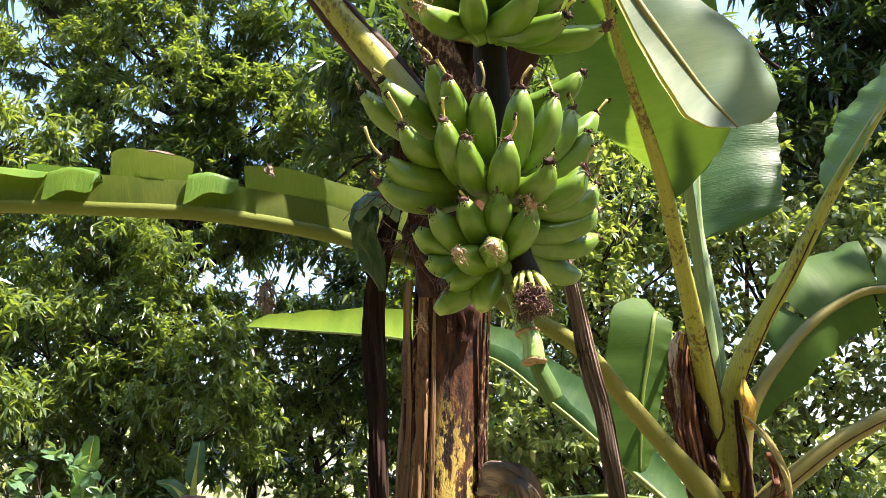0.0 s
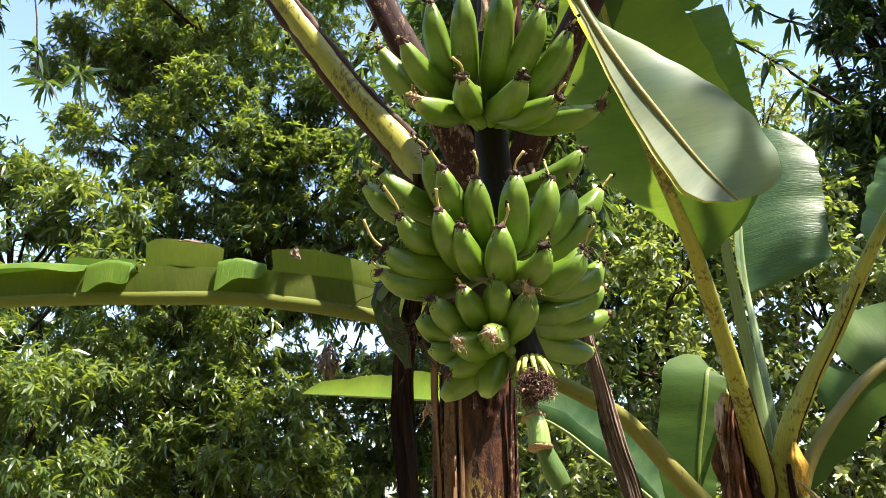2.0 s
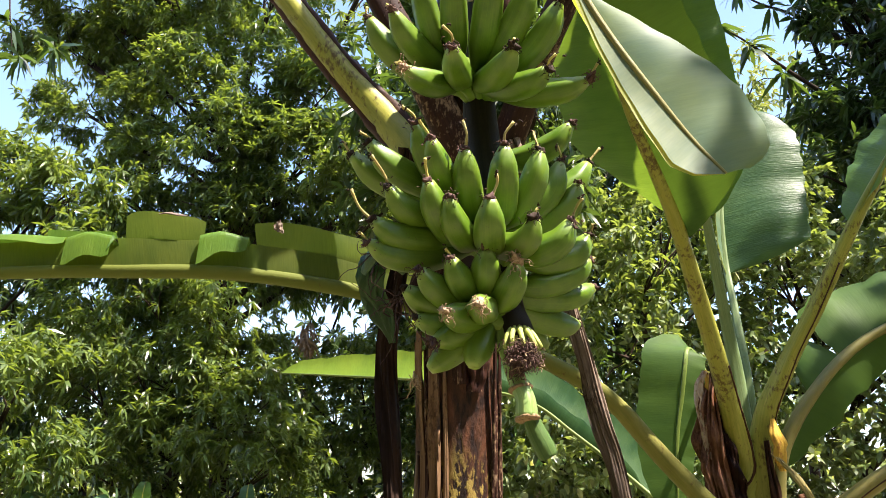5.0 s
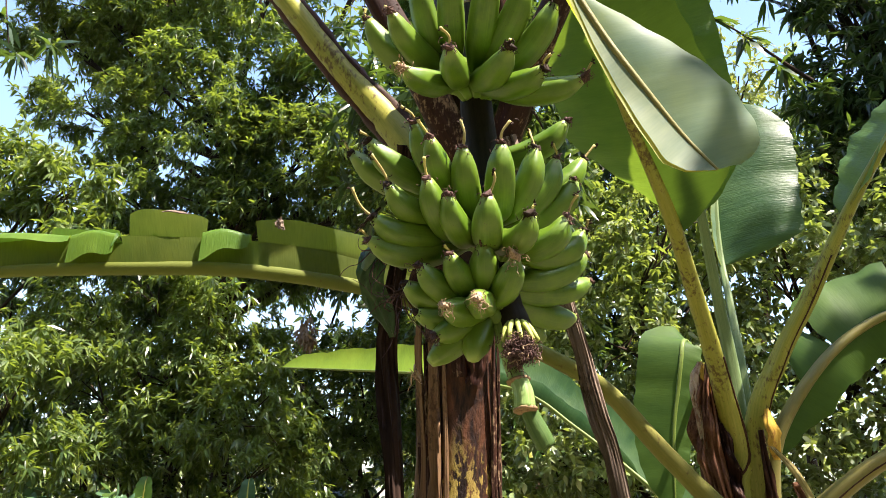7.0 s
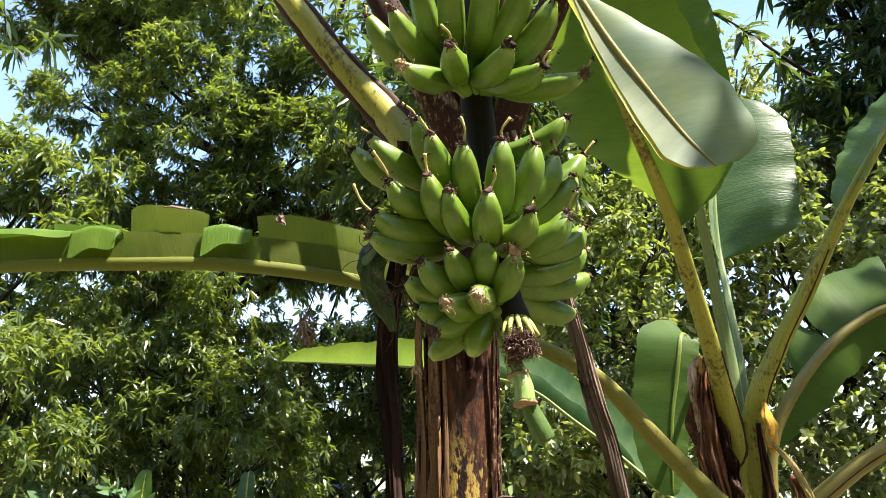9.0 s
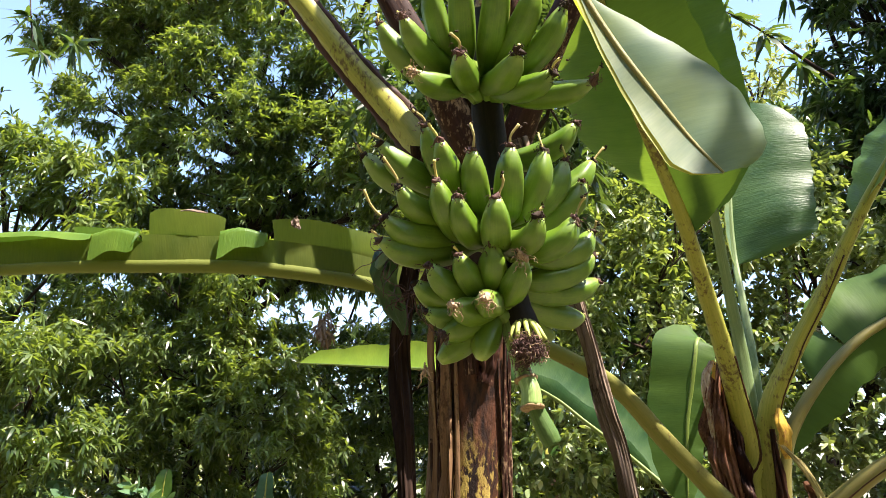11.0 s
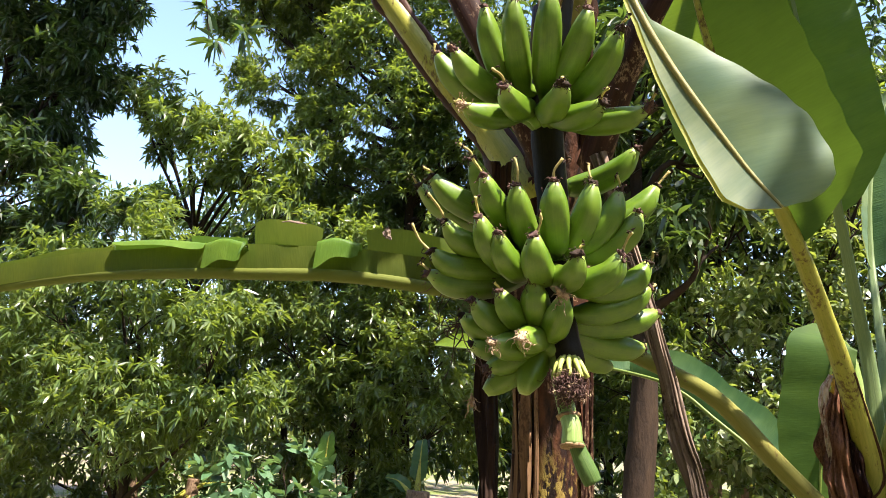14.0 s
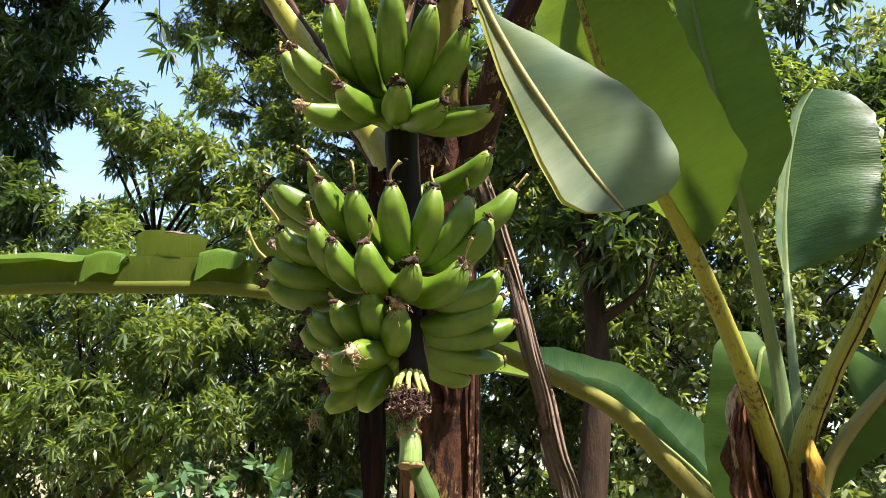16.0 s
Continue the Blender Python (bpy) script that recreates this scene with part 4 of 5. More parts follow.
LONG = spline([(0.66, 3.02, 1.36), (0.58, 2.95, 1.49), (0.37, 2.8, 1.72), (0.24, 2.7, 1.87), (0.12, 2.6, 1.95), (-0.16, 2.4, 2.07), (-0.41, 2.2, 2.13), (-0.71, 2.05, 2.16), (-0.98, 1.95, 2.155), (-1.28, 1.9, 2.155), (-1.66, 1.85, 2.14), (-2.1, 1.8, 2.085), (-2.55, 1.74, 1.98)], 120)
# its near half is torn into standing pieces and flaps that have fallen over
# flaps and folded band have sunlight painted in as a lighter green
for q, (lo, hi, width, fold, curl, crease, corner, skew, sweep, slant, m) in enumerate([(0.0333, 0.2751, 0.150, 74, 8, None, 0.05, 0.006, 0.16, 0.0, M_BLADE_OLIVE),
                                                                                         (0.286, 0.3325, 0.205, 76, 0, (0.56, -160), 0.05, 0.003, 0.03, 0.24, M_BLADE_LIT),
                                                                                         (0.3331, 0.4076, 0.160, 78, 4, None, 0.09, -0.010, 0.16, 0.0, M_BLADE_OLIVE),
                                                                                         (0.4093, 0.4167, 0.15, 72, 0, (0.62, -150), 0.35, 0.004, 0.1, 0.0, M_BLADE),
                                                                                         (0.4165, 0.464, 0.198, 74, 0, (0.54, -160), 0.07, 0.002, 0.03, 0.12, M_BLADE_LIT),
                                                                                         (0.4150, 0.49, 0.128, 85, 2, None, 0.06, 0.004, 0.05, 0.05, M_BLADE_LIT),
                                                                                         (0.4705, 0.5965, 0.145, 76, 4, (0.72, -135), 0.12, -0.01, 0.16, 0.0, M_BLADE_LIT),
                                                                                         (0.5932, 0.99, 0.105, 72, 6, None, 0.0, 0.0, 0.16, 0.0, M_BLADE_OLIVE)]):
    part("blade", blade_half(LONG, (0, 0, 1), -1, width, 0.299, fold, curl, 0.006, lo=lo, hi=hi, rise=0.04, seed=60 + q, across=21, lengthwise=200, waves=4.0, corner=corner, skew=skew, sweep=sweep, slant=slant, crease=crease), m, long_leaf)
part("blade", blade_half(LONG + np.array([0, -0.021, 0.002]), (0, 0, 1), -1, 0.082, 0.299, 89, 2, 0.002, lo=0.03, hi=0.9, rise=0.04, seed=69, across=9, lengthwise=160, waves=4.0), M_BLADE_OLIVE, long_leaf)
dry_strip(long_leaf, [(-0.605, 2.040, 2.293), (-0.598, 2.039, 2.283), (-0.588, 2.040, 2.272), (-0.583, 2.041, 2.262)], (0.012, 0.014, 0.006, 0.003), M_DEAD, (0, -1, 0.25), "scorched brown patch on the blade edge", 0.4, "dry_patch", 51, 0.2, 24, 9)
dry_strip(long_leaf, [(-0.90, 1.934, 2.305), (-0.875, 1.938, 2.307), (-0.845, 1.949, 2.304), (-0.825, 1.956, 2.300)], (0.001, 0.003, 0.003, 0.001), M_DEAD, (0, -1, 0.2), "", 0.25, "dry_patch", 52, 0.2, 24, 7)
banana_leaf(young, [(0.66, 3.2, 1.4), (0.60, 3.6, 1.90), (0.555, 3.92, 2.16), (0.515, 3.95, 2.25), (0.49, 3.88, 2.24), (0.475, 3.85, 2.15), (0.455, 3.85, 2.03), (0.425, 3.85, 1.85), (0.41, 3.85, 1.55)],
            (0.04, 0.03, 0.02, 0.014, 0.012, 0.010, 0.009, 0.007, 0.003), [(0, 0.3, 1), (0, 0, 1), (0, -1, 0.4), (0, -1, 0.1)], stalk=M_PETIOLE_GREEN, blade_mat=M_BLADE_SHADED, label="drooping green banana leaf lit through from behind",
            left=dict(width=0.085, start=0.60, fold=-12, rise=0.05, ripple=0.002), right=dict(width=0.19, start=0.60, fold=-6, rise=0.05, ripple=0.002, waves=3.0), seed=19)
# dry sheaths and yellow bract at the base of its stalks
dry_strip(young, [(0.535, 2.93, 1.99), (0.515, 2.93, 1.88), (0.525, 2.95, 1.74), (0.55, 2.97, 1.58), (0.57, 2.99, 1.4)], (0.018, 0.036, 0.042, 0.040, 0.034), M_SHEATH_RED, (-0.3, -1, 0.1), "crumpled reddish-tan dry sheath", 0.7, "dry_sheath", 31, 0.5, 60, 25)
dry_strip(young, [(0.56, 2.96, 1.9), (0.57, 2.95, 1.8), (0.585, 2.96, 1.65), (0.60, 2.98, 1.45)], (0.008, 0.022, 0.028, 0.028), M_SHEATH_BROWN, (0.1, -1, 0.1), "", 0.8, "dry_sheath", 38, 0.4, 60, 25)
dry_strip(young, [(0.515, 2.92, 2.0), (0.495, 2.92, 1.93), (0.50, 2.93, 1.82), (0.515, 2.94, 1.72)], (0.008, 0.016, 0.012, 0.006), M_SHEATH_PALE, (-0.4, -1, 0.1), "", 0.4, "dry_sheath", 36, 0.4)
dry_strip(young, [(0.515, 2.93, 2.0), (0.535, 2.92, 1.965), (0.55, 2.92, 1.91), (0.555, 2.93, 1.86)], (0.010, 0.022, 0.018, 0.006), M_BRACT, (-0.2, -1, 0.2), "yellow dying sheath tip", 0.07, "dry_sheath", 32, 0.4)
dry_strip(young, [(0.71, 2.93, 1.845), (0.72, 2.92, 1.775), (0.725, 2.93, 1.685)], (0.006, 0.026, 0.012), M_BRACT, (0.2, -1, 0.1), "", 0.07, "dry_sheath", 33, 0.4)
dry_strip(young, [(0.70, 2.93, 1.74), (0.76, 2.89, 1.66), (0.81, 2.88, 1.56), (0.83, 2.9, 1.45)], (0.005, 0.011, 0.010, 0.006), M_STYLE_DRY, (0, -1, 0.3), "", 0.4, "dry_sheath", 34, 0.8)
dry_strip(young, [(0.69, 2.95, 1.78), (0.70, 2.95, 1.6), (0.72, 2.97, 1.35)], (0.008, 0.02, 0.025), M_MARGIN, (0.1, -1, 0), "", 0.5, "dry_sheath", 35, 0.5)
dry_strip(young, [(0.78, 2.93, 1.62), (0.80, 2.93, 1.52), (0.79, 2.95, 1.4)], (0.02, 0.035, 0.03), M_SHEATH_RED, (0.2, -1, 0.2), "", 0.5, "dry_sheath", 37, 0.5)

# ---- trees and shrubs ----


def leaf_cloud(name, shoots, ways, count, length, width, rng, material, parent, droop=0.5, open_angle=62.0):
    """Many small leaves in whorls round the shoots, as one mesh."""
    n = len(shoots)
    base = np.repeat(shoots, count, 0)
    way = np.repeat(unit(ways), count, 0)
    m = len(base)
    side = unit(np.cross(way, rng.normal(size=(m, 3))))
    ang = np.radians(rng.normal(open_angle, 20, m))[:, None]
    d = unit(np.cos(ang) * way + np.sin(ang) * side + [0, 0, -droop * 0.35])
    L = length * rng.uniform(0.6, 1.15, m)[:, None]
    W = width * rng.uniform(0.75, 1.2, m)[:, None]
    s = unit(np.cross(d, [0, 0, 1] + 0.5 * rng.normal(size=(m, 3))))
    up = np.cross(s, d)
    base = base + way * rng.uniform(-0.5, 0.3, m)[:, None] * length * 0.5
    sag = -np.array([0, 0, 1.0]) * droop * L * 0.35
    v = np.empty((m, 6, 3))
    v[:, 0] = base
    a, b = base + d * L * 0.36 + up * L * 0.05, base + d * L * 0.70 + sag * 0.45 + up * L * 0.03
    v[:, 1], v[:, 2] = a + s * W * 0.5, a - s * W * 0.5
    v[:, 3], v[:, 4] = b + s * W * 0.38, b - s * W * 0.38
    v[:, 5] = base + d * L + sag
    me = bpy.data.meshes.new(name)
    me.vertices.add(m * 6)
    me.vertices.foreach_set("co", v.astype(np.float32).ravel())
    loops = (np.array([0, 1, 2, 1, 3, 4, 2, 3, 5, 4])[None] + 6 * np.arange(m)[:, None]).astype(np.int32)
    me.loops.add(m * 10)
    me.loops.foreach_set("vertex_index", loops.ravel())
    me.polygons.add(m * 3)
    me.polygons.foreach_set("loop_start", (np.array([0, 3, 7])[None] + 10 * np.arange(m)[:, None]).astype(np.int32).ravel())
    me.polygons.foreach_set("loop_total", np.tile(np.array([3, 4, 3], dtype=np.int32), m))
    me.materials.append(material)
    me.update(calc_edges=True)
    me.validate()
    ob = new(name, me)
    return under(ob, parent) if parent else ob


def shoots_in(clumps, per, rng, shell=0.5):
    """Shoot tips gathered in small sprays on round clumps, with gaps between the sprays, and the way that each one points."""
    ps, ds = [], []
    for x, y, z, r in clumps:
        k = max(4, int(per * r * r))
        sprays = max(3, int(26 * r * r))
        sd = unit(rng.normal(size=(sprays, 3)))
        sr = r * (shell + (1.12 - shell) * rng.uniform(0, 1, (sprays, 1)) ** 0.5)
        own = rng.integers(0, sprays, k)
        d = unit(sd[own] + 0.35 * rng.normal(size=(k, 3)))
        spread = 0.10 + 0.10 * r
        ps.append(np.array([x, y, z]) + (sd * sr)[own] * [1.05, 1.05, 0.95] + spread * rng.normal(size=(k, 3)) * [1, 1, 0.7])
        ds.append(d + [0, -0.1, 0.2] + 0.45 * rng.normal(size=(k, 3)))
    return np.vstack(ps), np.vstack(ds)


def tree(name, foot, clumps, per, count, length, width, material, label, category="tree", trunk=0.16, seed=0, droop=0.6, fork=0.45, shell=0.5, group=""):
    rng = np.random.default_rng(seed)
    ob = base_point(name, foot, label, category, group)
    mid = np.mean([c[:3] for c in clumps], 0)
    foot = np.array(foot, dtype=float)
    low = min(c[2] for c in clumps)
    high = max(c[2] for c in clumps)
    top = foot + (mid - foot) * [fork, fork, 0] + [0, 0, max(0.4, 0.35 * low + 0.5 * high)]
    axis = spline([foot - [0, 0, 0.1], foot + 0.45 * (top - foot) + trunk * rng.normal(size=3) * [1, 1, 0], foot + 0.75 * (top - foot) + 1.5 * trunk * rng.normal(size=3) * [1, 1, 0], top], 30)
    pieces = [tube(axis, (trunk * 1.35, trunk, trunk * 0.8, trunk * 0.5, trunk * 0.15), (0.1, 1, 0.2), 14, 0, 1, 0.05, seed)]
    for x, y, z, r in clumps:
        end = np.array([x, y, z])
        out = np.linalg.norm(end[:2] - top[:2])
        at = int(np.clip(np.searchsorted(axis[:, 2], z - 0.45 * out - 0.4), 8, 27))
        k = axis[at] + 0.5 * (end - axis[at]) + 0.15 * rng.normal(size=3) + [0, 0, 0.1]
        pieces.append(tube(spline([axis[at], k, end], 10), (trunk * 0.4, trunk * 0.24, trunk * 0.1), (0.2, 1, 0.3), 7, 0, 1, 0.06, seed))
        for _ in range(3):
            tip = end + unit(rng.normal(size=3)) * r * 0.8
            pieces.append(tube(spline([k + 0.5 * (end - k), 0.5 * (end + tip) + 0.05 * rng.normal(size=3), tip], 6), (trunk * 0.16, trunk * 0.1, trunk * 0.05), (0.2, 1, 0.3), 5, 0, 1, 0, seed, False))
    part("trunk", joined(pieces), M_BARK, ob)
    p, d = shoots_in(clumps, per, rng, shell)
    leaf_cloud("crown", p, d, count, length, width, rng, material, ob, droop)
    return ob


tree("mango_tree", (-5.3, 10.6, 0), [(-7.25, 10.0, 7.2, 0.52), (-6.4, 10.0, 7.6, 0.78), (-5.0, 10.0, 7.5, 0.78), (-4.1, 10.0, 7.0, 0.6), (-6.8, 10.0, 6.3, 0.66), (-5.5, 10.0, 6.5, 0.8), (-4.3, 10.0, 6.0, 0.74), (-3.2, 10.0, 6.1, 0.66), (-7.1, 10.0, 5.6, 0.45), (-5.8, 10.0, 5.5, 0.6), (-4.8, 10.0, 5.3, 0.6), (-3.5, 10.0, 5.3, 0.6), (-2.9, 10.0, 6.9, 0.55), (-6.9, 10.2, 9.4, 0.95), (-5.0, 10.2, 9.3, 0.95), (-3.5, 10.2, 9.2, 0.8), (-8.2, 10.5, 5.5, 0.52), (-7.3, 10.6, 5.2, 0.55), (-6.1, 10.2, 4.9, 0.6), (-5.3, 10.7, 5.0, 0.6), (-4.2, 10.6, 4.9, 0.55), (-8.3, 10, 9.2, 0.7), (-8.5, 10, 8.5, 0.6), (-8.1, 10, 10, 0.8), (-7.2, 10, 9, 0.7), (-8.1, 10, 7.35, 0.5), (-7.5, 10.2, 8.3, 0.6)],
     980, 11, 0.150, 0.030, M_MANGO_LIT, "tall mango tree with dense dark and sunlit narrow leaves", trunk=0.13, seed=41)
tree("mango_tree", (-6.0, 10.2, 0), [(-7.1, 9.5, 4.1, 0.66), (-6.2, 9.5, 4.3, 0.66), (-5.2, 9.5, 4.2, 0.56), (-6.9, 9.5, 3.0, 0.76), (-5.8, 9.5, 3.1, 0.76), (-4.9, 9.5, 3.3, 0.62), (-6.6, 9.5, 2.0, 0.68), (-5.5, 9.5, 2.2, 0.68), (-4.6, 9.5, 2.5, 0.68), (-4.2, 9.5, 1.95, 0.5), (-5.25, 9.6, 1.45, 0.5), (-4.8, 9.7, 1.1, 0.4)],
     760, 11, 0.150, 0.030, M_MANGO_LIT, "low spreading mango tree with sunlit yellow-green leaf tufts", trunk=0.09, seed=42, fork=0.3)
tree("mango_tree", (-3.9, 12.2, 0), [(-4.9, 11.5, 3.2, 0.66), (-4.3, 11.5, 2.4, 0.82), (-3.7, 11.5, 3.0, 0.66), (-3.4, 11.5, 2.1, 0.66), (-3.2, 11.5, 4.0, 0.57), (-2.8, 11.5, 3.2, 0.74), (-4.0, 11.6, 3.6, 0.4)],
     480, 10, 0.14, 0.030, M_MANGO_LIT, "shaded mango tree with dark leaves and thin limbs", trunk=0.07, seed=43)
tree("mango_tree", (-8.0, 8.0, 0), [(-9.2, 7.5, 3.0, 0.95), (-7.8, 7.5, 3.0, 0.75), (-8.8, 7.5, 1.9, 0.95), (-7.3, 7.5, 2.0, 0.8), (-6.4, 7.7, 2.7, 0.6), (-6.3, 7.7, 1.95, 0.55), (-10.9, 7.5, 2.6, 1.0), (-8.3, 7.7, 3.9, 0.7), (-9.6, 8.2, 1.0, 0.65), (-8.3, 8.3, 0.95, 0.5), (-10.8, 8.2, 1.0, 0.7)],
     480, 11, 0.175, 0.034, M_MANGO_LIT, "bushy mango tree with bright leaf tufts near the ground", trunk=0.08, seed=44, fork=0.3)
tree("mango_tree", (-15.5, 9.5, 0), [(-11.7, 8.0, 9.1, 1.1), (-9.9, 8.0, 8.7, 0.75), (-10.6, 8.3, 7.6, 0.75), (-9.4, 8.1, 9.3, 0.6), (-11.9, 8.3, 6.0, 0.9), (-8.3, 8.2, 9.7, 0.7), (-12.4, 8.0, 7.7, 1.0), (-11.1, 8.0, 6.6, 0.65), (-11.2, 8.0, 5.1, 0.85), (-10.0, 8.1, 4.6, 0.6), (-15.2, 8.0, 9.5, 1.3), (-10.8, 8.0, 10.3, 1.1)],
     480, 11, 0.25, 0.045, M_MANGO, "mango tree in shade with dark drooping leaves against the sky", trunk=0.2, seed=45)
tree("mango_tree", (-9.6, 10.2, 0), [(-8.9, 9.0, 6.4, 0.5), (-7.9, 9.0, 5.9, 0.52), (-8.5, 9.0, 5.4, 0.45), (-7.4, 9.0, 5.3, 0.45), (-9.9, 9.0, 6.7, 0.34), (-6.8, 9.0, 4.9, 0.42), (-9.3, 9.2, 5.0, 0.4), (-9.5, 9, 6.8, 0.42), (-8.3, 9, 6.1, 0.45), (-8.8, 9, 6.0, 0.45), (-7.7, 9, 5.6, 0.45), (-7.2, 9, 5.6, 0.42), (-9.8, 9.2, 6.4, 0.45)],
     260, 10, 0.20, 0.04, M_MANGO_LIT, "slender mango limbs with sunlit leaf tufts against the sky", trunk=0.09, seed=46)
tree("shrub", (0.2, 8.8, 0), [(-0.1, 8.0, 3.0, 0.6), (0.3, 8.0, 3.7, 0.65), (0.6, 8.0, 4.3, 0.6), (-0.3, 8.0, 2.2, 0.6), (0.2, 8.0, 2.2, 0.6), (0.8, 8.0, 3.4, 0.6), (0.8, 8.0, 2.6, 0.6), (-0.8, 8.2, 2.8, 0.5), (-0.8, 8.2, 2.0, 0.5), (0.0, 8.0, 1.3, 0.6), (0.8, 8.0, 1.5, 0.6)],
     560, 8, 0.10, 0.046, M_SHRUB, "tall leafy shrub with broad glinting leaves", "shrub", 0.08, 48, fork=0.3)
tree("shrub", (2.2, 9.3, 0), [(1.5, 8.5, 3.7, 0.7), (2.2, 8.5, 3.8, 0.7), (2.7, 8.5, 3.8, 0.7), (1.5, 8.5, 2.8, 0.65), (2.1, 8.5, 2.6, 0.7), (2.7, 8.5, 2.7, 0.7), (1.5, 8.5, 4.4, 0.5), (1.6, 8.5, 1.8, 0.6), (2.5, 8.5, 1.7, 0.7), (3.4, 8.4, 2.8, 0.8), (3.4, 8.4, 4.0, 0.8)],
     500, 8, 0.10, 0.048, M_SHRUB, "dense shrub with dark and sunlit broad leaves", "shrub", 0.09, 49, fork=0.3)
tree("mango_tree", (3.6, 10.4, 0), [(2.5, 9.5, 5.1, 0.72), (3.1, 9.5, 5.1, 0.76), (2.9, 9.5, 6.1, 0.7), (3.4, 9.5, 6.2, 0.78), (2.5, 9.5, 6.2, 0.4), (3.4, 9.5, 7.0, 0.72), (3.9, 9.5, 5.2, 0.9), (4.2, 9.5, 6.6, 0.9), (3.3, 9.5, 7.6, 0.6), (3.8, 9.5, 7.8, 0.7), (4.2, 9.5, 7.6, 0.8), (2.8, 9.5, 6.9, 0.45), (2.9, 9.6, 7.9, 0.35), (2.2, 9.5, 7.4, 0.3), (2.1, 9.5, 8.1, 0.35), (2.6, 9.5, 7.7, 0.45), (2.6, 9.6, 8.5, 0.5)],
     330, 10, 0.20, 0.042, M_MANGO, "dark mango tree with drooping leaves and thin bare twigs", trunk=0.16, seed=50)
tree("mango_tree", (2.0, 16.0, 0), [(2.1, 15.0, 9.2, 0.9), (1.6, 15.0, 8.2, 0.9), (2.4, 15.0, 8.3, 0.8), (1.2, 15.0, 7.2, 0.9), (2.4, 15.0, 7.1, 0.9)],
     160, 9, 0.16, 0.05, M_FAR, "pale yellow-green tree top far behind", trunk=0.15, seed=51)
tree("mango_tree", (-1.4, 11.8, 0), [(-2.1, 11.0, 2.5, 0.9), (-1.8, 11.0, 3.9, 0.9), (-2.2, 11.0, 5.4, 0.9), (-1.2, 11.0, 5.7, 0.8), (-1.1, 11.0, 7.0, 0.8), (-0.3, 11.0, 6.0, 0.9), (-0.9, 11.0, 4.7, 0.8), (-2.0, 11.0, 6.8, 0.8)],
     480, 10, 0.16, 0.038, M_MANGO_LIT, "mango tree behind the banana stem with mixed light and shade", trunk=0.09, seed=52)


def woodland(x0, x1, y, top, gap=None, seed=0):
    """The next row of trees behind, each with its own trunk and crown."""
    rng = np.random.default_rng(seed)
    for x in np.arange(x0, x1, 2.3):
        clumps = []
        for z in np.arange(2.3, top, 1.15):
            for dx in (-0.75, 0.55):
                p = (x + dx + rng.uniform(-0.3, 0.3), y + rng.uniform(-0.5, 0.5), z + rng.uniform(-0.25, 0.25), rng.uniform(0.75, 1.0))
                if not (gap and gap[0] < p[0] < gap[1] and gap[2] < p[2] < gap[3]):
                    clumps.append(p)
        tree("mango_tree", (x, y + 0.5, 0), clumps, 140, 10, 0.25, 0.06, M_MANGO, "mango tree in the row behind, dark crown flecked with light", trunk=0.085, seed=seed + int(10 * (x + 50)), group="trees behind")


woodland(-19.0, -8.0, 13.2, 6.4, None, 61)
woodland(-8.0, -2.4, 13.4, 6.6, (-6.2, -4.9, 3.8, 5.4), 62)
woodland(-2.4, 0.2, 13.6, 9.4, None, 63)
woodland(0.2, 6.5, 13.6, 6.9, (0.0, 6.5, 2.0, 5.2), 64)


def branch_with_tufts(parent, points, tufts, seed):
    rng = np.random.default_rng(seed)
    pieces = [tube(spline(points, 20), (0.035, 0.022, 0.012, 0.006), (0.2, 1, 0.3), 7, 0, 1, 0.05, seed)]
    part("branch", joined(pieces), M_BARK, parent)
    for t in tufts:
        p = np.array([t, t]) + 0.02 * rng.normal(size=(2, 3))
        leaf_cloud("leaf_whorl", p, np.tile([0.1, -0.5, -0.6], (2, 1)) + 0.3 * rng.normal(size=p.shape), 8, 0.31, 0.062, rng, M_MANGO, parent, 0.6, 72)


big_tree = bpy.data.objects["mango_tree"]
branch_with_tufts(big_tree, [(-6.9, 10.2, 9.2), (-6.8, 8.2, 8.9), (-6.6, 6.7, 7.9), (-6.35, 6.55, 6.9), (-6.1, 6.5, 6.05)], [(-6.05, 6.5, 6.03), (-5.6, 6.5, 6.08), (-6.3, 6.55, 6.5)], 71)
branch_with_tufts(bpy.data.objects["mango_tree.006"], [(2.5, 9.5, 6.0), (1.9, 8.8, 6.1), (1.35, 8.5, 6.45), (0.86, 8.5, 6.82)], [(1.5, 8.5, 6.3), (1.1, 8.5, 6.6), (0.86, 8.5, 6.8), (1.8, 8.6, 6.0)], 72)
branch_with_tufts(bpy.data.objects["mango_tree.006"], [(2.7, 9.5, 6.7), (2.2, 9.4, 7.1), (1.7, 9.4, 7.4), (1.25, 9.4, 7.8)], [(2.1, 9.4, 7.1), (1.85, 9.4, 7.3), (1.5, 9.4, 7.6), (1.25, 9.4, 7.85)], 74)
branch_with_tufts(bpy.data.objects["mango_tree.006"], [(2.6, 9.5, 7.4), (2.3, 9.4, 7.8), (2.0, 9.4, 8.0), (1.6, 9.4, 8.3)], [(2.3, 9.4, 7.85), (1.95, 9.4, 8.1), (1.6, 9.4, 8.35)], 75)


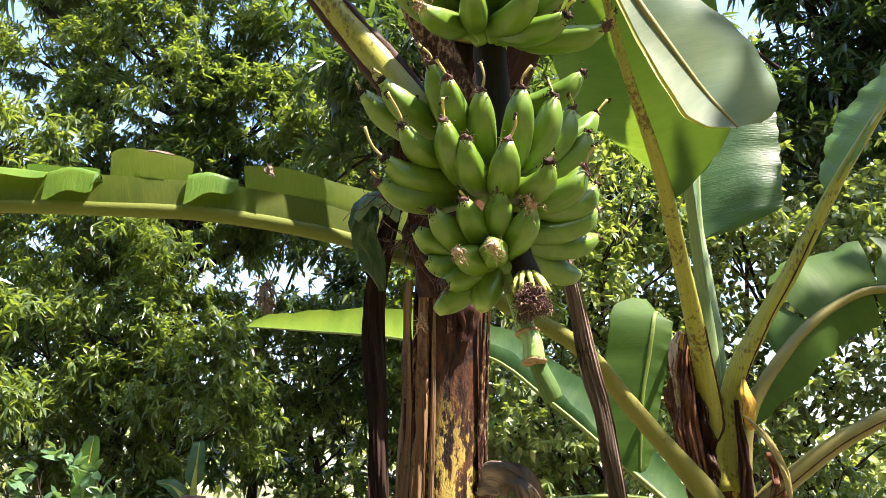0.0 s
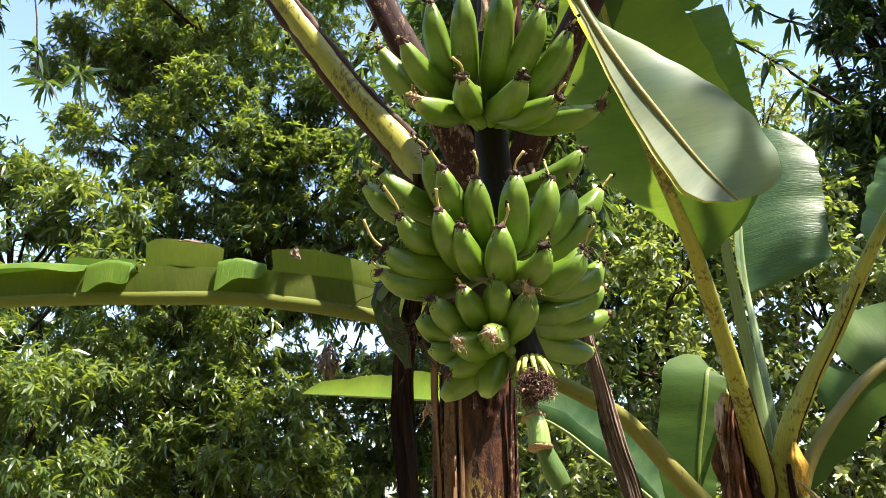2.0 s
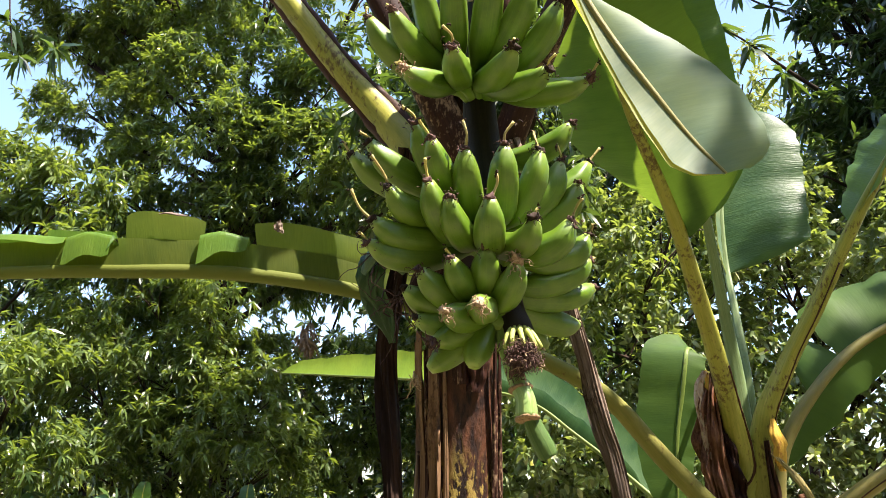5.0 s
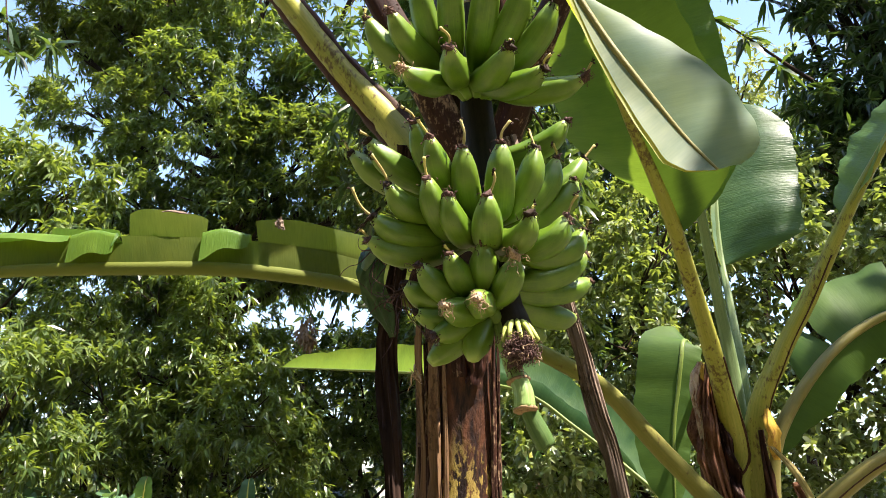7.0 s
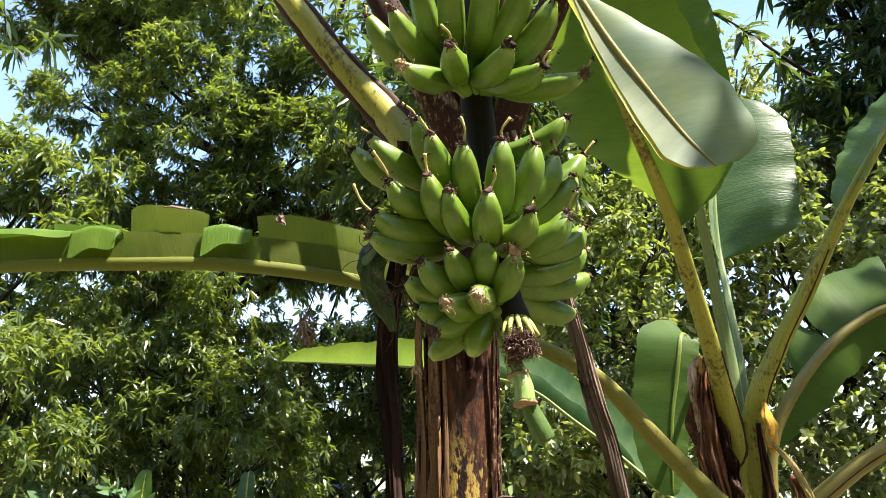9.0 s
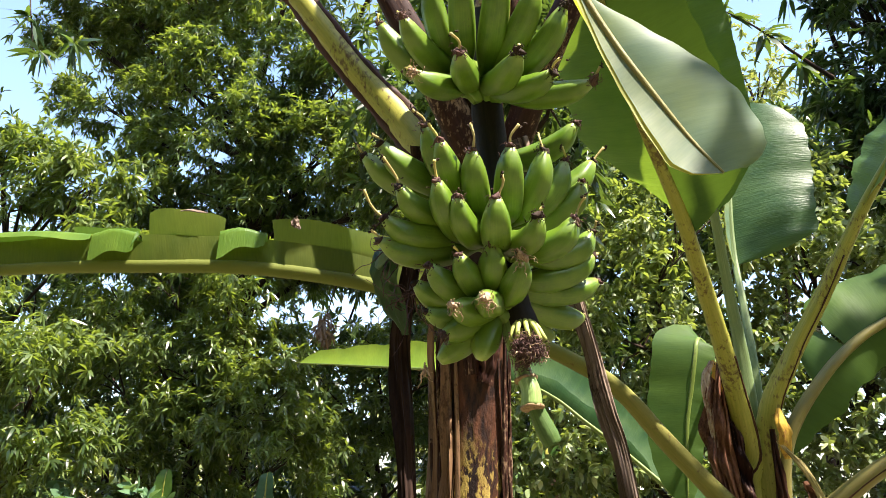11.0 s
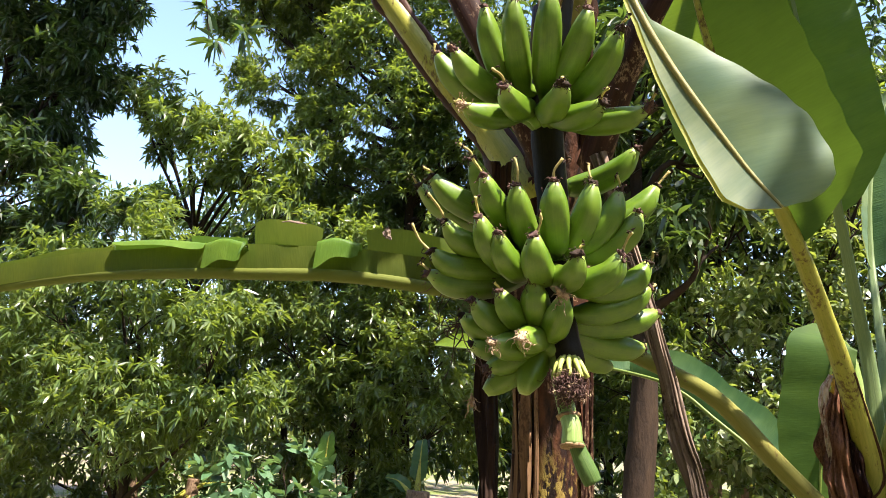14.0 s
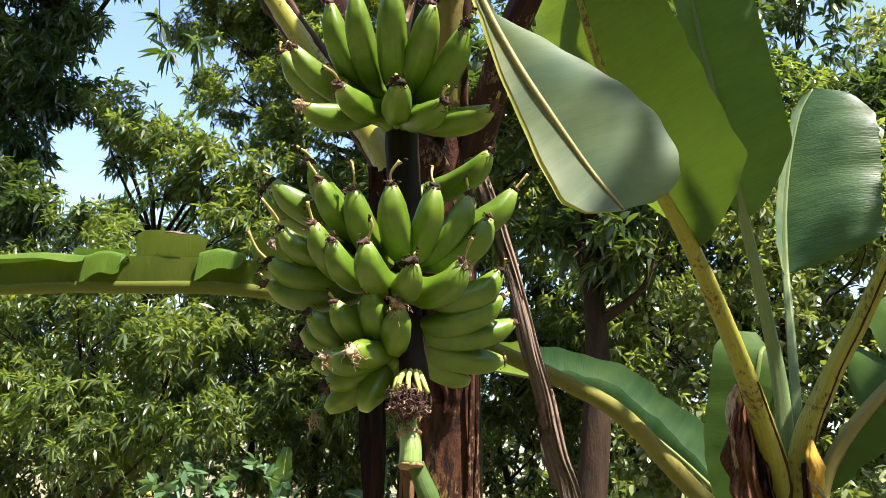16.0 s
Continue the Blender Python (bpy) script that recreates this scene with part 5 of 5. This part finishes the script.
def far_woods():
    rng = np.random.default_rng(81)
    n = 2000
    x = rng.uniform(-75, 45, n)
    y = 27 + 9 * rng.uniform(0, 1, n) + 0.05 * np.abs(x)
    crest = 4.2 + 1.0 * np.sin(0.5 * x) + 0.7 * np.sin(1.3 * x + 1)
    z = 0.3 + crest * rng.uniform(0, 1, n) ** 0.8
    ob = leaf_cloud("far_woods", np.stack([x, y, z], 1), np.tile([0, -0.6, 0.6], (n, 1)) + 0.5 * rng.normal(size=(n, 3)), 12, 0.75, 0.3, rng, M_FAR, None, 0.5)
    tagged(ob, "belt of distant pale green bushes and trees", "woods", kind="stuff")


far_woods()

# unseen trees added over, behind and beside the viewpoint to block sun and sky
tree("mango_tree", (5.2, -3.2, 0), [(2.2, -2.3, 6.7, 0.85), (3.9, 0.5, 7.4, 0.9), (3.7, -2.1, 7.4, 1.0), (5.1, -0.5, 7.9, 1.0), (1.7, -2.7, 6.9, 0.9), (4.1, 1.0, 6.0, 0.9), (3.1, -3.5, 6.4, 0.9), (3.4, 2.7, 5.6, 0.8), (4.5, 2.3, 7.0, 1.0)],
     11, 10, 0.26, 0.06, M_MANGO, "unseen mango tree added so that its crown shades the banana plants", trunk=0.22, seed=91, shell=0.3)
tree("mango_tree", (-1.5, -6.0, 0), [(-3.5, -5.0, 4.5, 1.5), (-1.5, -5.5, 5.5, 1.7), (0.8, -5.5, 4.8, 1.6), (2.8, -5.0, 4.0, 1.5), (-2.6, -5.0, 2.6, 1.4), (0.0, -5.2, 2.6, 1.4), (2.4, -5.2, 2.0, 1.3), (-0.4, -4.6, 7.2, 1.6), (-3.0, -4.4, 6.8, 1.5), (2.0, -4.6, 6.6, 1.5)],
     90, 10, 0.30, 0.08, M_MANGO, "unseen broad mango tree added behind the viewpoint to block sky light", trunk=0.22, seed=92)
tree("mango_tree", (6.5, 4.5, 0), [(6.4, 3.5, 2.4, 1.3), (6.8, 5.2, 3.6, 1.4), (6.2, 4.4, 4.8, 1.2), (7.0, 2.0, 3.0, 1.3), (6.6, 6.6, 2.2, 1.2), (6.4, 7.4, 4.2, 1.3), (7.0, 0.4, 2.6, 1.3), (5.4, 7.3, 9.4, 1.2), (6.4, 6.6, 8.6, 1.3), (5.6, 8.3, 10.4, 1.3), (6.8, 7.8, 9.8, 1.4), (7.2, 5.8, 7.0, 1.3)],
     46, 10, 0.26, 0.06, M_MANGO, "unseen dense mango tree added to shade the right side", trunk=0.2, seed=93)

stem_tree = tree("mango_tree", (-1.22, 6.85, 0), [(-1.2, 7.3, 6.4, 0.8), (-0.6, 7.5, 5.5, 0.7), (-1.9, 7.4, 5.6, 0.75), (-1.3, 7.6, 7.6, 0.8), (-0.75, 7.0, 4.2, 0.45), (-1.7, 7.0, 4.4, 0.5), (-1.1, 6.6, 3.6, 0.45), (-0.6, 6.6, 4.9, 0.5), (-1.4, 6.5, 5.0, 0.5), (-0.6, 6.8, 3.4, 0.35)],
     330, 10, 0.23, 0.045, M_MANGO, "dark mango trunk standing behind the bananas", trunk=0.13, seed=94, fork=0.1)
dry_rng = np.random.default_rng(73)
part("branch", tube(spline([(-1.7, 7.0, 4.4), (-2.1, 6.95, 4.1), (-2.5, 6.9, 3.6), (-2.66, 6.87, 3.12)], 16), (0.02, 0.012, 0.008, 0.005), (0.2, 1, 0.3), 6, 0, 1, 0.05, 5), M_BARK, stem_tree)
leaf_cloud("dry_leaves", np.array([-2.685, 6.865, 3.0]) + 0.06 * dry_rng.normal(size=(22, 3)) * [0.8, 0.8, 1.3], np.tile([0, -0.2, -1.0], (22, 1)) + 0.5 * dry_rng.normal(size=(22, 3)), 8, 0.11, 0.022, dry_rng, M_DRYLEAF, stem_tree, 0.6, 50)
# unseen tree, added in the sun's path to shade the young plant
tree("mango_tree", (5.6, 1.4, 0), [(3.3, 1.1, 6.2, 0.8), (3.9, 1.9, 6.6, 0.9), (4.4, 1.2, 7.2, 0.9), (4.7, 2.6, 6.4, 0.9), (3.0, 2.0, 5.6, 0.6)],
     24, 10, 0.26, 0.06, M_MANGO, "unseen mango tree added so that its crown shades the young plant", trunk=0.16, seed=95, shell=0.3)


def screen_tree(x, y, top, seed):
    """A tall unseen tree, added in a ring round the clearing to block low sky light."""
    rng = np.random.default_rng(seed)
    clumps = [(x + rng.uniform(-1.4, 1.4), y + rng.uniform(-1, 1), z + rng.uniform(-0.4, 0.4), rng.uniform(1.3, 1.8)) for z in np.arange(2.0, top, 1.5) for _ in (0, 1)]
    tree("mango_tree", (x, y, 0), clumps, 22, 9, 0.55, 0.17, M_MANGO, "unseen tall mango tree added to screen off low sky light", trunk=0.22, seed=seed, group="trees round the clearing")


for q, (x, y, top) in enumerate([(-14, -6, 11), (-10.5, -9, 12), (-6.5, -10.5, 12), (-2.5, -11.5, 11), (1.5, -11.5, 10), (5.5, -11, 9.5), (9.5, -9.5, 9.5), (12, -6, 9.5), (12.5, -2, 9), (12.5, 2, 9), (12.5, 6, 9), (-16, -2, 11), (-17, 2, 11)]):
    screen_tree(x, y, top, 200 + q)

# ---- small plants in the clearing ----


def sprout(place, height, leaves, seed, label, stem=0.05, material=M_BLADE_DARK):
    rng = np.random.default_rng(seed)
    x, y, z = place
    ob = base_point("banana_plant", place, label, "banana plant", "small banana plants")
    pseudostem(ob, [(x, y, z - 0.05), (x, y, z + 0.35 * height), (x + 0.02, y, z + 0.62 * height)], (stem * 1.35, stem * 1.1, stem * 0.7), M_SHEATH_DRY_STEM, seed, 14)
    for a, reach, rise, w in leaves:
        d = np.array([math.cos(a), math.sin(a), 0])
        p = np.array([x, y, z + 0.55 * height])
        banana_leaf(ob, [p, p + d * reach * 0.25 + [0, 0, rise * 0.45], p + d * reach * 0.6 + [0, 0, rise * 0.9], p + d * reach + [0, 0, rise]], (min(stem, 0.11) * 0.5, min(stem, 0.11) * 0.3, 0.01, 0.004), (0.05, -0.5, 1) if rise < 0.6 else (0.1, -1, 0.2), stalk=M_PETIOLE, blade_mat=material, n=24,
                    left=dict(width=w, start=0.3, fold=12, lengthwise=20, across=5), right=dict(width=w, start=0.3, fold=12, lengthwise=20, across=5), seed=seed)
    return ob


M_SHEATH_DRY_STEM = stalk_material("sprout_stem", (0.13, 0.08, 0.05), (0.27, 0.19, 0.12), (0.06, 0.03, 0.02), 0.55, 0.7)
sprout((-4.95, 8.0, 0), 1.35, [(1.7, 0.12, 1.04, 0.135)], 101, "small banana shoot with one upright bright leaf", 0.05, M_BLADE)
sprout((-4.0, 8.5, 0), 1.95, [(1.9, 0.14, 0.70, 0.105), (3.3, 0.4, 0.25, 0.10), (0.2, 0.3, -0.25, 0.08), (3.8, 0.3, -0.3, 0.08)], 102, "young banana plant with a dry fibrous stem", 0.18)
sprout((-0.95, 9.0, 0), 2.9, [(2.2, 0.5, 0.85, 0.13), (0.9, 0.7, 0.45, 0.15), (3.4, 0.7, 0.15, 0.14), (0.1, 0.7, 0.1, 0.14), (4.4, 0.6, -0.1, 0.14), (5.4, 0.5, 0.3, 0.12)], 103, "banana clump with pale shaggy stems in the sun", 0.14, M_BLADE)
sprout((-7.5, 8.7, 0), 1.7, [(2.6, 0.5, 0.35, 0.16), (0.4, 0.5, 0.1, 0.15), (4.2, 0.6, -0.25, 0.16), (5.2, 0.5, -0.35, 0.15)], 105, "small banana plant with drooping dark leaves and a reddish-brown stem", 0.11)
sprout((-8.9, 9.0, 0), 1.6, [(3.0, 0.5, 0.3, 0.16), (0.3, 0.5, 0.0, 0.15), (4.8, 0.55, -0.3, 0.16)], 106, "small banana plant in shade with broad dark leaves", 0.1)
sprout((-0.65, 9.2, 0), 2.5, [(0.6, 0.5, 0.5, 0.13), (5.6, 0.6, 0.0, 0.13)], 104, "banana stem with shaggy dry sheaths", 0.12, M_BLADE)


def cassava(place, clumps, seed):
    tree("cassava_shrub", place, clumps, 125, 7, 0.20, 0.085, M_BLUISH, "low leafy shrub with soft blue-green leaves", "shrub", 0.025, seed, 0.4, 0.2, 0.3)


cassava((-5.3, 7.6, 0), [(-5.9, 7.5, 1.42, 0.28), (-5.5, 7.5, 1.2, 0.34), (-5.1, 7.5, 1.3, 0.3), (-4.7, 7.6, 0.95, 0.33), (-5.8, 7.6, 0.75, 0.35), (-5.2, 7.5, 0.65, 0.35), (-4.3, 7.7, 0.9, 0.25), (-4.6, 7.6, 0.55, 0.3)], 111)
for q, (x, y, z, r) in enumerate([(-9.5, 10.2, 0.8, 0.6), (-8.2, 10.8, 0.7, 0.55), (-6.9, 11.2, 0.8, 0.6), (-3.6, 11.2, 0.75, 0.5), (-2.6, 11.6, 0.7, 0.5), (-1.9, 9.8, 0.8, 0.5), (1.2, 10.4, 0.8, 0.6), (2.6, 10.6, 0.8, 0.6)]):
    tree("shrub", (x, y, 0), [(x - 0.5, y, z, r), (x + 0.4, y + 0.1, z + 0.15, r), (x, y + 0.2, z + 0.6, 0.8 * r)], 330, 8, 0.13, 0.05, (M_SHRUB, M_MANGO_LIT)[q % 2], "low leafy bush growing under the trees", "shrub", 0.03, 130 + q, 0.4, 0.2, 0.3, "undergrowth bushes")
cassava((-3.0, 6.2, 0), [(-3.1, 6.0, 0.45, 0.3), (-2.7, 6.1, 0.35, 0.25)], 112)
sucker = base_point("banana_plant", (0.98, 4.3, 0), "banana sucker half hidden behind the young plant", "banana plant")
pseudostem(sucker, [(0.98, 4.3, -0.05), (0.95, 4.26, 0.5), (0.86, 4.18, 1.0)], (0.08, 0.065, 0.04), M_STEM, 12, 20)
banana_leaf(sucker, [(0.88, 4.18, 0.95), (0.75, 4.1, 1.2), (0.54, 4.1, 1.42), (0.33, 4.15, 1.60), (0.12, 4.2, 1.78), (-0.06, 4.2, 1.92), (-0.2, 4.2, 2.03), (-0.36, 4.2, 2.10), (-0.79, 4.2, 2.18), (-1.3, 4.35, 2.24), (-1.75, 4.5, 2.29)], (0.030, 0.022, 0.017, 0.014, 0.012, 0.011, 0.010, 0.009, 0.008, 0.006, 0.003), (0.1, 0.3, 1), stalk=M_PETIOLE_GREEN, blade_mat=M_BLADE_DARK, label="long green banana leaf lit through by the sun", n=110,
            left=dict(width=0.07, start=0.3, fold=60, curl=10, hi=0.4), right=dict(width=0.19, start=0.12, fold=80, curl=10, rise=0.2, lengthwise=110, hi=0.585), seed=18)
# sunlit end of the same leaf: the light is in its brighter colour
part("blade", blade_half(spline([(0.88, 4.18, 0.95), (0.75, 4.1, 1.2), (0.54, 4.1, 1.42), (0.33, 4.15, 1.60), (0.12, 4.2, 1.78), (-0.06, 4.2, 1.92), (-0.2, 4.2, 2.03), (-0.36, 4.2, 2.10), (-0.79, 4.2, 2.18), (-1.3, 4.35, 2.24), (-1.75, 4.5, 2.29)], 110), (0.1, 0.3, 1), 1, 0.19, 0.12, 80, 10, lo=0.585, seed=77), M_BLADE_SUNLIT, sucker, "end of the blade with sunlight put into its yellow-green")
# low leaf of the young plant
banana_leaf(young, [(0.66, 3.1, 1.15), (0.6, 2.95, 1.36), (0.5, 2.85, 1.44), (0.3, 2.75, 1.47), (0.05, 2.6, 1.44), (-0.1, 2.5, 1.36)], (0.03, 0.016, 0.011, 0.008, 0.006, 0.003), (0, -0.3, 1), stalk=M_PETIOLE_GREEN, blade_mat=M_BLADE_DARK, label="low dark green leaf near the ground",
            left=dict(width=0.18, start=0.25, fold=-58), right=dict(width=0.16, start=0.3, fold=-40), seed=20)


def litter():
    rng = np.random.default_rng(121)
    n = 5000
    x, y = rng.uniform(-14, 6, n), 2.5 + 13 * rng.uniform(0, 1, n)
    z = np.array([0.06 * noise.noise((a * 0.35, b * 0.35, 0)) + 0.25 * noise.noise((a * 0.03, b * 0.03, 5)) for a, b in zip(x, y)]) + 0.03
    tagged(leaf_cloud("leaf_litter", np.stack([x, y, z], 1), np.tile([0, 0, 1.0], (n, 1)), 2, 0.17, 0.05, rng, M_DRYLEAF, None, 0.3, 88), "fallen dry brown mango leaves", "leaf litter", kind="stuff")
    n = 3500
    x, y = rng.uniform(-16, 8, n), 4 + 18 * rng.uniform(0, 1, n)
    z = np.array([0.06 * noise.noise((a * 0.35, b * 0.35, 0)) + 0.25 * noise.noise((a * 0.03, b * 0.03, 5)) for a, b in zip(x, y)])
    tagged(leaf_cloud("grass", np.stack([x, y, z], 1), np.tile([0, 0, 1.0], (n, 1)), 5, 0.2, 0.014, rng, M_SHRUB, None, 0.3, 30), "tufts of short green grass", "grass", kind="stuff")


litter()
